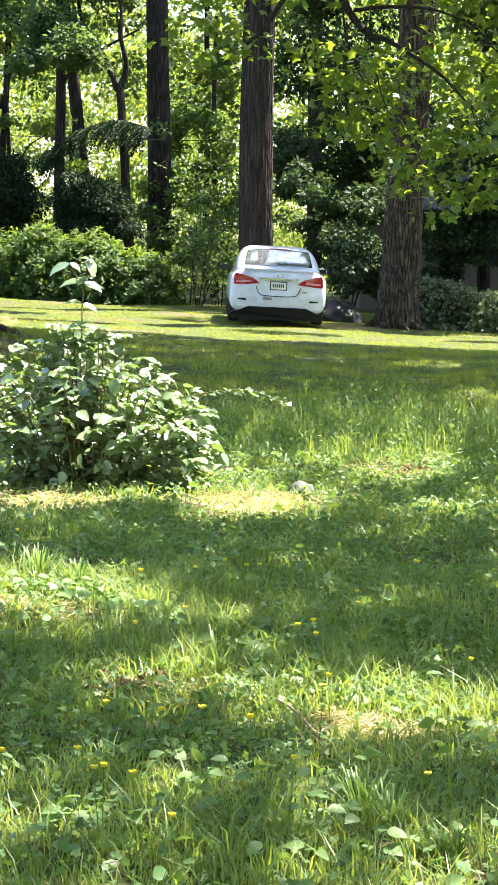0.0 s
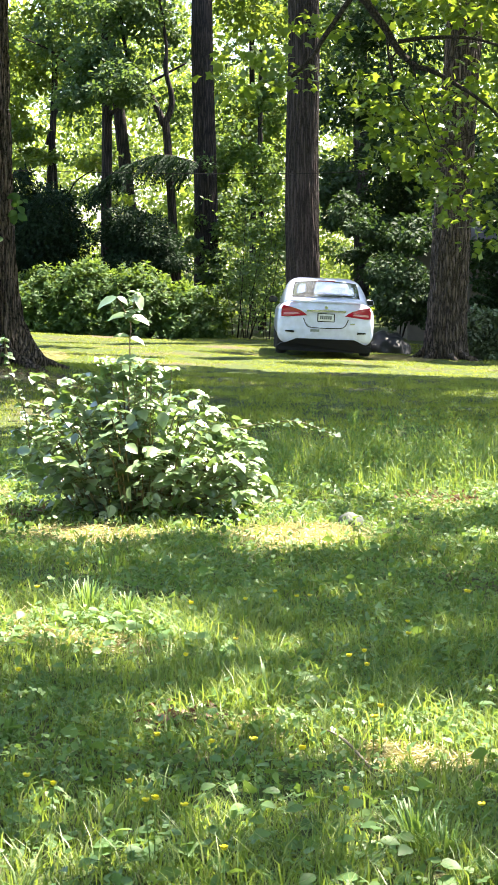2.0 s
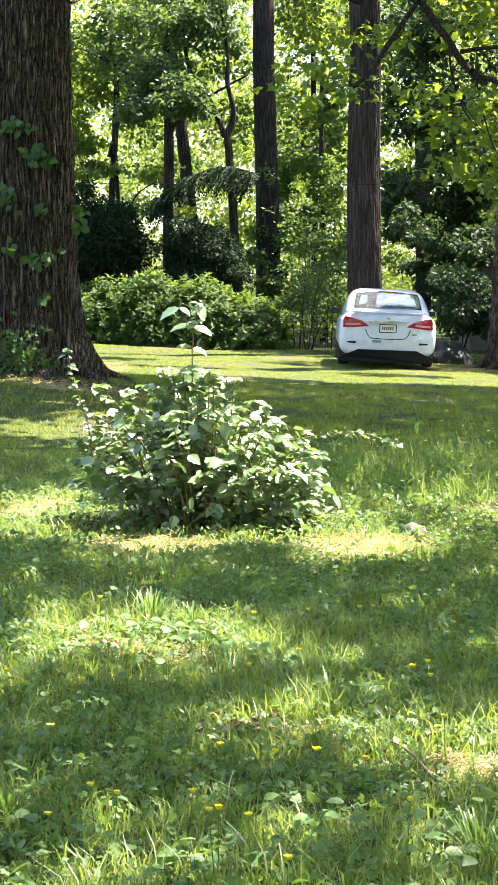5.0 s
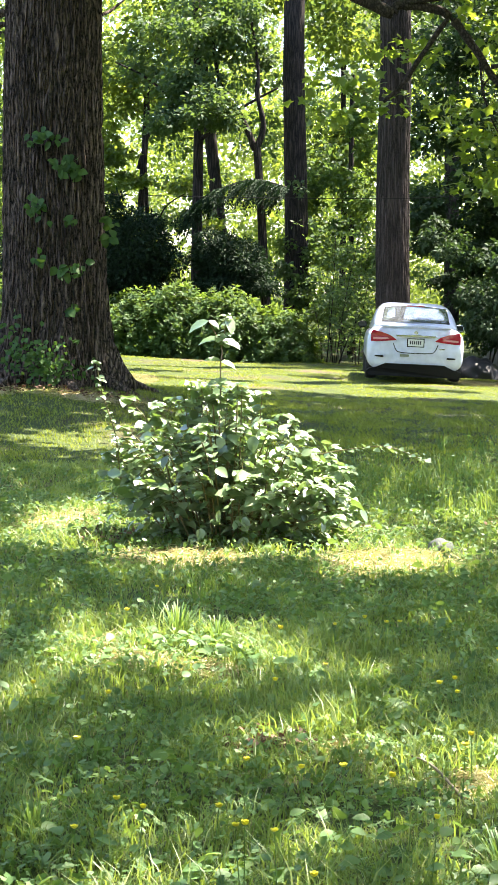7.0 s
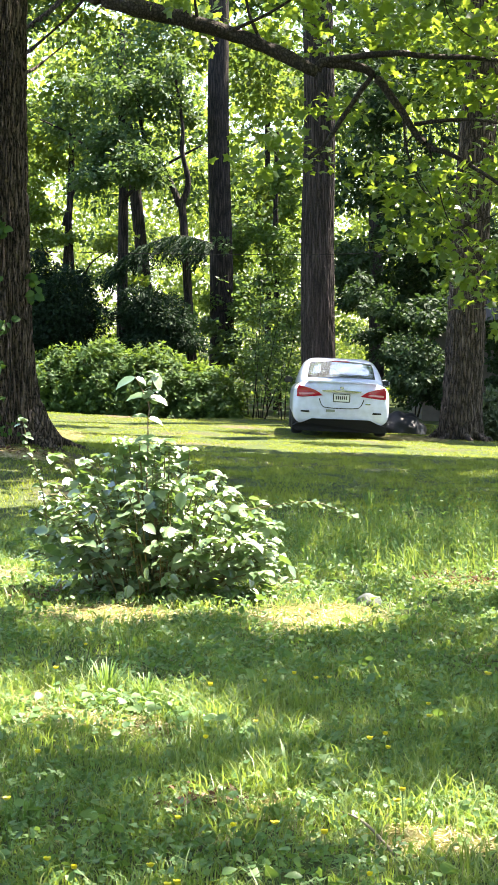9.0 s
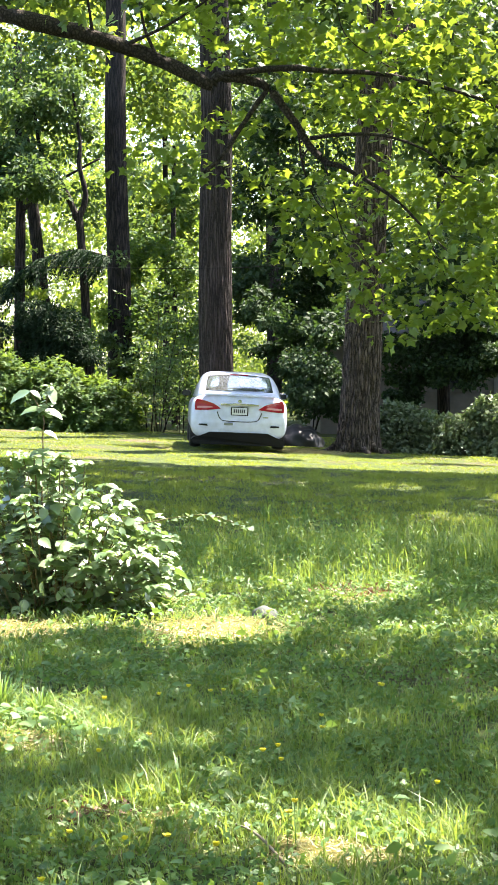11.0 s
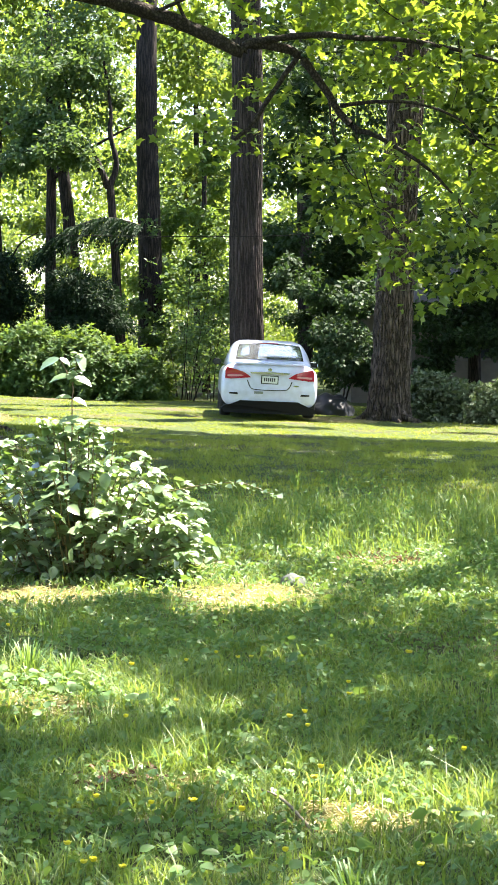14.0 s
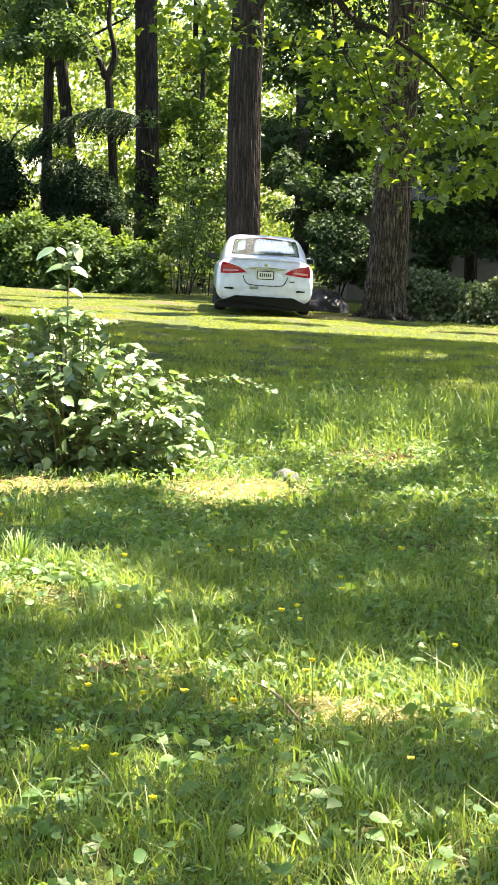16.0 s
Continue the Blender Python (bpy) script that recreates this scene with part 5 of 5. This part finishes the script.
    size = np.concatenate([np.array(size), r.uniform(0.05, 0.12, n)])
    leaves("foliage", OVATE, at, way, up, size, M_BUSH, ob, wide=1.08)


bush()


# ---- small things on the lawn ----
def rock(x, y, sx, sz, label, seed):
    bm = bmesh.new()
    bmesh.ops.create_icosphere(bm, subdivisions=3, radius=1)
    for v in bm.verts:
        v.co *= 1 + 0.25 * noise.noise(v.co * 1.3 + Vector((seed, 0, 0))) + 0.06 * noise.noise(v.co * 5)
        v.co.x, v.co.y, v.co.z = v.co.x * sx, v.co.y * sx * 0.8, v.co.z * sz
    ob = part("rock", bm, M_STONE, None, "", True)
    ob.location = (x, y, gz(x, y) + sz * 0.35)
    tagged(ob, label, "rock")


rock(0.321, 12.758, 0.08, 0.06, "small grey stone half sunk in grass", 1)
for a, b in (((0.237, 6.433), (-0.007, 7.110)), ((-0.488, 7.079), (-0.318, 7.146)), ((-0.475, 7.115), (-0.388, 7.012))):
    x0, y0, x1, y1 = *a, *b
    t = limb("fallen_twig", [(x0, y0, gz(x0, y0) + 0.015), ((x0 + x1) / 2 + 0.02, (y0 + y1) / 2, 0.035), (x1, y1, gz(x1, y1) + 0.02)], 0.006, 0.003, M_TWIG, None, 6)
    tagged(t, "dead brown twig lying in the grass", "twig")


def buttercups():
    # Ground points taken from where the flowers stand in the camera's view.
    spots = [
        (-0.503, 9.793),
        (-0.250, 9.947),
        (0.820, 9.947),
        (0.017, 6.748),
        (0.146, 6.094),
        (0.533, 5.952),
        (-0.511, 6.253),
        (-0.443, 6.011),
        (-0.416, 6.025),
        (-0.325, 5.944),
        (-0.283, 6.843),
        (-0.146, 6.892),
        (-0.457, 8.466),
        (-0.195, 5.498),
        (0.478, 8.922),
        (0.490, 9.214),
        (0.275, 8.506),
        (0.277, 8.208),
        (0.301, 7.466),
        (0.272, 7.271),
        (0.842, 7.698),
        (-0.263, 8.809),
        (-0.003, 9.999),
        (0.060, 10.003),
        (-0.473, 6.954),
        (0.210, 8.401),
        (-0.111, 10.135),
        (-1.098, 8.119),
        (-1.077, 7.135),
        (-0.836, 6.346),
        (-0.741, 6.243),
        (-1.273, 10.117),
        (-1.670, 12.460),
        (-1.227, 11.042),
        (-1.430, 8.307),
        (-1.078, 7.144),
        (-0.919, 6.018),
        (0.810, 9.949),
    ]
    r = np.random.default_rng(9)
    for x, y in spots:
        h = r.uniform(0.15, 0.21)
        # foot drawn in so the head lies on the camera's line to its spot
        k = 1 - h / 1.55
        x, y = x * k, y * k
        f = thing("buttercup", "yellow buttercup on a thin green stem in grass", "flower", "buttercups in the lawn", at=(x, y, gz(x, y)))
        lean = (r.uniform(-0.02, 0.02), r.uniform(-0.02, 0.02))
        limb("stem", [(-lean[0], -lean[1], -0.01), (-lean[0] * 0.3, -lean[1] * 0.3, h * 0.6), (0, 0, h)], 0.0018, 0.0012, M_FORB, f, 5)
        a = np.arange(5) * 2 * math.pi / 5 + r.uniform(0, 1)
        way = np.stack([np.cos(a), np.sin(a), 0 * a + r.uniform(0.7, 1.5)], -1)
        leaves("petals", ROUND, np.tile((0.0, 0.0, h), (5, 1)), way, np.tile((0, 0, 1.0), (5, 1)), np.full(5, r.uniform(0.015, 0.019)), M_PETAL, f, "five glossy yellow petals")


buttercups()


# ---- grass and low weeds ----
def wedge(n, y0, y1, r, power=1.0):
    """Random places on the lawn within the fan of ground that the camera sees."""
    y = y0 + (y1 - y0) * r.random(n) ** power
    keep = r.random(n) < (0.36 * y + 0.7) / (0.36 * y1 + 0.7)
    y = y[keep]
    x = r.uniform(-0.20 * y - 0.35, 0.165 * y + 0.35)
    return x, y


# Spots of thin turf, many laid over the sun patches to lighten them.
BARE = [
    (1.85, 38.6, 0.55, 0.9),
    (3.56, 42.03, 0.16, 1.23),
    (0.98, 13.86, 0.21, 0.40),
    (-0.43, 7.12, 0.10, 0.11),
    (0.02, 12.2, 0.42, 0.50),
    (-1.21, 12.2, 0.45, 0.50),
    (-1.07, 8.72, 0.17, 0.19),
    (0.32, 6.70, 0.13, 0.14),
    (-2.28, 14.25, 0.31, 0.50),
    (-0.22, 13.83, 0.15, 0.27),
    (-0.73, 8.60, 0.21, 0.18),
    (-1.25, 9.14, 0.12, 0.21),
    (-1.18, 12.40, 0.24, 0.27),
    (0.07, 12.37, 0.24, 0.38),
    (0.31, 6.62, 0.11, 0.14),
    (0.47, 6.55, 0.11, 0.11),
    (-5.08, 33.73, 1.17, 2.38),
    (-0.21, 7.16, 0.12, 0.09),
    # round the foot of the big tree
    (-4.9, 24.7, 0.55, 0.5),
    (-3.55, 24.7, 0.6, 0.45),
]


def grass(n, y0, y1, hmin, hmax, width, bends, seed, mat=M_GRASS, name="grass", label=""):
    r = np.random.default_rng(seed)
    x, y = wedge(n, y0, y1, r)
    gxn, gyn = np.arange(-11, 11, 0.12), np.arange(y0, y1 + 0.2, 0.12)
    field = np.array([[noise.noise((a * 1.5 + seed, b * 0.9, 3.1)) + 0.7 * noise.noise((a * 4.3, b * 2.6, 8.2)) for a in gxn] for b in gyn])
    ix = np.clip(((x + 11) / 0.12).astype(int), 0, len(gxn) - 1)
    iy = np.clip(((y - y0) / 0.12).astype(int), 0, len(gyn) - 1)
    dens = field[iy, ix]
    keep = r.random(len(x)) < np.clip(0.72 + 0.75 * dens, 0.12, 1)
    for bx, by, br, bs in BARE:
        keep &= ~((((x - bx) / br) ** 2 + ((y - by) / bs) ** 2 < 1) & (r.random(len(x)) < 0.7))
    x, y, dens = x[keep], y[keep], dens[keep]
    h = (hmin + (hmax - hmin) * r.random(len(x)) ** 1.8) * np.clip(1 + 0.7 * dens, 0.5, 1.9)
    a = r.uniform(0, 2 * math.pi, len(x))
    lean = h * r.uniform(0.2, 1.35, len(x))
    w = width * r.uniform(0.6, 1.3, len(x))
    base = np.stack([x, y, ground_z(x, y) - 0.004], -1)
    side = np.stack([np.cos(a), np.sin(a), 0 * a], -1) * w[:, None]
    b2 = a + math.pi / 2 + r.normal(size=len(x)) * 0.5
    out = np.stack([np.cos(b2), np.sin(b2), 0 * a], -1) * lean[:, None]
    upv = np.stack([0 * a, 0 * a, h], -1)
    if bends:
        v = np.stack([base - side, base + side, base + out * 0.3 + upv * 0.6 - side * 0.75, base + out * 0.3 + upv * 0.6 + side * 0.75, base + out + upv * 0.95], 1)
        t = np.array([(0, 1, 3), (0, 3, 2), (2, 3, 4)])
    else:
        v = np.stack([base - side, base + side, base + out * 0.8 + upv], 1)
        t = np.array([(0, 1, 2)])
    tris = (t[None] + (np.arange(len(x)) * v.shape[1])[:, None, None]).reshape(-1, 3)
    ob = link_mesh(name, tri_mesh(name, v.reshape(-1, 3), tris), mat)
    tagged(ob, label, "grass", kind="stuff")



grass(110000, 3.6, 9.5, 0.02, 0.12, 0.0027, True, 1, label="uncut green lawn grass blades")
grass(190000, 9.5, 19, 0.02, 0.085, 0.0036, True, 2, label="uncut green lawn grass blades farther off")
grass(210000, 19, 31, 0.015, 0.055, 0.0055, False, 3, M_MOWN, label="mown green grass towards the car")
grass(230000, 31, 47, 0.008, 0.03, 0.009, False, 9, M_MOWN, label="short mown grass round the car")
grass(26000, 3.6, 18, 0.02, 0.075, 0.0018, True, 4, M_STRAW, label="dry straw-coloured grass blades in the lawn")


def thatch():
    """Dead grass lying flat where the turf is thin; its paleness also brightens sun patches."""
    r = np.random.default_rng(31)
    at, size = [], []
    for x, y, rx, ry in BARE:
        n = int(4200 * rx * ry) + 420
        a, d = r.uniform(0, 6.28, n), 1.15 * r.random(n) ** 0.5
        px, py = x + rx * d * np.cos(a), y + ry * d * np.sin(a)
        at.append(np.stack([px, py, ground_z(px, py) + r.uniform(0.003, 0.02, n)], -1))
        size.append(r.uniform(0.03, 0.08, n))
    at, size = np.concatenate(at), np.concatenate(size)
    n = len(at)
    ob = leaves("thatch", DIAMOND, at, any_way(n, 0, r) * (1, 1, 0.15), unit(0.3 * r.normal(size=(n, 3)) + (0, 0, 1)), size, M_STRAW, wide=0.2)
    tagged(ob, "pale dead grass lying on bare soil", "thatch", kind="stuff")


thatch()


def dead_leaves(x, y, rx, ry, n, seed):
    r = np.random.default_rng(seed)
    a, d = r.uniform(0, 6.28, n), r.random(n) ** 0.6
    px, py = x + rx * d * np.cos(a), y + ry * d * np.sin(a)
    at = np.stack([px, py, ground_z(px, py) + r.uniform(0.01, 0.06, n)], -1)
    ob = leaves("dead_leaves", DIAMOND, at, any_way(n, 0, r) * (1, 1, 0.4), any_way(n, 1.2, r), r.uniform(0.03, 0.07, n), M_DEAD, wide=0.8)
    tagged(ob, "withered brown leaves lying in the grass", "dead leaves", kind="stuff")


for i, ((x, y), rx, ry, n) in enumerate((((0.926, 14.191), 0.30, 0.55, 260), ((-0.413, 7.117), 0.16, 0.22, 130), ((-1.774, 13.088), 0.22, 0.3, 90), ((-4.8, 24.9), 0.8, 0.45, 260), ((-3.5, 24.9), 0.6, 0.4, 160))):
    dead_leaves(x, y, rx, ry, n, 60 + i)


def bare_soil():
    """Thin ragged patches of dry soil among the turf, which also brighten sun patches."""
    verts, tris = [], []
    for j, (x, y, rx, ry) in enumerate(BARE):
        c = len(verts)
        verts.append((x, y, gz(x, y) + 0.008))
        for ring in (0.5, 1.0):
            for k in range(28):
                a = 2 * math.pi * k / 28
                q = ring * (0.8 + 0.35 * noise.noise((math.cos(a) * 2.2 + j, math.sin(a) * 2.2, j * 0.7)) + (0.12 * noise.noise((math.cos(a) * 7, math.sin(a) * 7, j)) if ring == 1 else 0))
                px, py = x + rx * q * math.cos(a), y + ry * q * math.sin(a)
                verts.append((px, py, gz(px, py) + (0.007 if ring < 1 else -0.004)))
        for k in range(28):
            n = (k + 1) % 28
            tris += [(c, c + 1 + k, c + 1 + n), (c + 1 + k, c + 29 + k, c + 29 + n), (c + 1 + k, c + 29 + n, c + 1 + n)]
    ob = link_mesh("bare_soil", tri_mesh("bare_soil", verts, tris), M_SOIL, smooth=True)
    tagged(ob, "patches of pale dry soil in the thin turf", "soil", kind="stuff")


bare_soil()


def weeds(n, y0, y1, smin, smax, seed, template, mat, name, label, rise):
    r = np.random.default_rng(seed)
    x, y = wedge(n, y0, y1, r)
    d = patch_noise(x, y, 1.3, seed)
    keep = r.random(len(x)) < np.clip(0.5 + 1.5 * d, 0.10, 1)
    for bx, by, br, bs in BARE:
        keep &= ~((((x - bx) / br) ** 2 + ((y - by) / bs) ** 2 < 1) & (r.random(len(x)) < 0.65))
    x, y = x[keep], y[keep]
    n = len(x)
    at = np.stack([x, y, ground_z(x, y) + r.uniform(0.01, rise, n)], -1)
    way = any_way(n, 0, r) * (1, 1, 0.25)
    up = unit(0.6 * r.normal(size=(n, 3)) + (0, -0.1, 1))
    ob = leaves(name, template, at, way, up, r.uniform(smin, smax, n), mat)
    tagged(ob, label, "weeds", kind="stuff")


weeds(60000, 3.6, 9.5, 0.018, 0.042, 5, TREFOIL, M_FORB, "clover", "low clover and ground ivy leaves among grass", 0.07)
weeds(70000, 9.5, 18, 0.022, 0.046, 6, TREFOIL, M_FORB, "clover", "low clover leaves farther up the lawn", 0.075)
weeds(12000, 3.6, 15, 0.018, 0.036, 12, ROUND, M_FORB, "ground_ivy", "round ground ivy leaves among the grass", 0.06)
weeds(11000, 3.6, 15, 0.025, 0.065, 8, OVATE, M_FORB, "broadleaf_weeds", "broad-leaved weeds among the grass", 0.09)


def tall_weeds():
    """Knee-high lit growth in the unmown part of the lawn."""
    r = np.random.default_rng(23)
    at, way, up, size = [], [], [], []
    n = 2200
    cx, cy = (1.043, 15.966)
    x, y = cx + r.normal(size=n) * 0.95, cy + r.normal(size=n) * 2.3
    h = (0.05 + 0.30 * r.random(n) ** 2) * np.exp(-((x - cx) / 1.6) ** 2 * 0.5)
    for k in range(6):
        u = (k + 1) / 6
        a = r.uniform(0, 6.28, n)
        at.append(np.stack([x + 0.02 * np.cos(a), y + 0.02 * np.sin(a), ground_z(x, y) + h * u], -1))
        way.append(np.stack([np.cos(a), np.sin(a), r.uniform(-0.2, 1.6, n)], -1))
        up.append(unit(r.normal(size=(n, 3)) * 0.5 + (0, 0, 1.0)))
        size.append(r.uniform(0.025, 0.06, n))
    ob = leaves("tall_weeds", DIAMOND, *[np.concatenate(q) for q in (at, way, up, size)], M_FORB, None, "", 0.42)
    tagged(ob, "tall leafy weeds in the unmown lawn", "weeds", kind="stuff")


tall_weeds()


def tall_grass():
    """Long seeding grass in loose clumps where the lawn was left unmown."""
    r = np.random.default_rng(24)
    n, clumps = 6000, 90
    cx, cy = r.uniform(-0.2, 3.3, clumps), r.uniform(14.6, 19.5, clumps)
    pick = r.integers(0, clumps, n)
    x, y = cx[pick] + 0.13 * r.normal(size=n), cy[pick] + 0.25 * r.normal(size=n)
    tall = r.uniform(0.5, 1.25, clumps)[pick]
    h, a = tall * r.uniform(0.06, 0.27, n), r.uniform(0, 6.28, n)
    base = np.stack([x, y, ground_z(x, y) - 0.005], -1)
    side = np.stack([np.cos(a), np.sin(a), 0 * a], -1) * 0.0028
    out = np.stack([-np.sin(a), np.cos(a), 0 * a], -1) * (h * r.uniform(0.1, 0.8, n))[:, None]
    up = np.stack([0 * a, 0 * a, h], -1)
    v = np.stack([base - side, base + side, base + 0.3 * out + 0.65 * up - side, base + 0.3 * out + 0.65 * up + side, base + out + 0.95 * up], 1)
    t = np.array([(0, 1, 3), (0, 3, 2), (2, 3, 4)])
    ob = link_mesh("tall_grass", tri_mesh("tall_grass", v.reshape(-1, 3), (t[None] + (np.arange(n) * 5)[:, None, None]).reshape(-1, 3)), M_GRASS)
    tagged(ob, "long loose grass in the unmown lawn", "grass", kind="stuff")


tall_grass()


# ---- single plants in the near lawn ----
def grass_tuft(x, y, h, n, seed):
    r = np.random.default_rng(seed)
    a, d = r.uniform(0, 6.28, n), r.random(n) ** 0.5 * 0.04
    hh, out = h * r.uniform(0.5, 1.0, n), h * r.uniform(0.15, 0.75, n)
    base = np.stack([d * np.cos(a), d * np.sin(a), 0 * a - 0.01], -1)
    way = np.stack([np.cos(a), np.sin(a), 0 * a], -1)
    side = np.stack([-np.sin(a), np.cos(a), 0 * a], -1) * 0.0028
    up = np.stack([0 * a, 0 * a, hh], -1)
    o = way * out[:, None]
    v = np.stack([base - side, base + side, base + 0.25 * o + 0.6 * up - side, base + 0.25 * o + 0.6 * up + side, base + 0.65 * o + 0.92 * up - side * 0.7, base + 0.65 * o + 0.92 * up + side * 0.7, base + o + 0.9 * up], 1)
    t = np.array([(0, 1, 3), (0, 3, 2), (2, 3, 5), (2, 5, 4), (4, 5, 6)])
    tris = (t[None] + (np.arange(n) * 7)[:, None, None]).reshape(-1, 3)
    ob = link_mesh("grass_tuft", tri_mesh("grass_tuft", v.reshape(-1, 3), tris), M_FORB)
    ob.location = (x, y, gz(x, y))
    tagged(ob, "long-bladed green grass tuft in the lawn", "grass tuft", "grass tufts")


for i, ((x, y), h, n) in enumerate([((0.32, 5.48), 0.16, 90), ((0.38, 5.37), 0.14, 60), ((-0.10, 7.45), 0.2, 14), ((-0.94, 9.30), 0.2, 70), ((-0.75, 9.15), 0.16, 60), ((-0.96, 6.75), 0.14, 50), ((1.11, 9.86), 0.12, 40), ((0.55, 20.88), 0.2, 30), ((-0.95, 10.39), 0.25, 16), ((1.26, 17.16), 0.3, 50), ((0.93, 20.49), 0.25, 20), ((0.56, 20.91), 0.22, 40), ((-1.10, 9.89), 0.14, 50), ((0.51, 5.10), 0.12, 60), ((-1.01, 5.84), 0.14, 60), ((1.21, 8.22), 0.14, 60)]):
    grass_tuft(x, y, h, n, 70 + i)


def broad_plant(x, y, s, n, seed):
    r = np.random.default_rng(seed)
    p = thing("broadleaf_plant", "low plant with broad pale green leaves", "plant", "broad-leaved plants", at=(x, y, gz(x, y)))
    a = np.arange(n) * 2.4 + r.uniform(0, 1, n)
    tip = np.stack([np.cos(a) * s * 0.7, np.sin(a) * s * 0.7, r.uniform(0.03, 0.09, n)], -1)
    for q in tip:
        limb("stalk", [(0, 0, -0.01), (q[0] * 0.5, q[1] * 0.5, q[2] * 0.8), tuple(q)], 0.002, 0.0015, M_FORB, p, 4)
    for q, b in zip(tip, a):
        leaves("leaf", OVATE, q[None], np.array([(math.cos(b), math.sin(b), -0.1)]), np.array([(0.2 * r.normal(), -0.3, 1.0)]), [s * r.uniform(0.8, 1.2)], M_FORB, p, wide=1.3)


for i, ((x, y), s, n) in enumerate([((-1.11, 9.22), 0.06, 8), ((-0.95, 8.97), 0.06, 7), ((-0.80, 8.89), 0.06, 8), ((-0.62, 8.67), 0.065, 7), ((-0.49, 8.48), 0.06, 7), ((-1.10, 8.59), 0.055, 7), ((0.06, 5.67), 0.06, 4), ((-0.32, 5.30), 0.06, 7), ((-0.44, 5.42), 0.06, 7), ((-0.05, 5.37), 0.05, 6), ((0.18, 5.32), 0.05, 7), ((-0.12, 5.69), 0.045, 6), ((0.24, 5.42), 0.045, 5), ((-0.31, 8.20), 0.05, 8), ((-0.73, 8.96), 0.05, 9), ((-0.56, 8.70), 0.05, 8), ((-0.20, 9.22), 0.05, 4), ((-0.32, 8.42), 0.06, 6), ((-0.20, 9.24), 0.06, 4), ((0.62, 8.26), 0.06, 6), ((0.13, 8.13), 0.05, 6), ((-0.94, 5.70), 0.06, 8), ((0.32, 5.07), 0.05, 6), ((-0.48, 5.24), 0.06, 6), ((-0.32, 8.37), 0.06, 5)]):
    broad_plant(x, y, s, n, 90 + i)
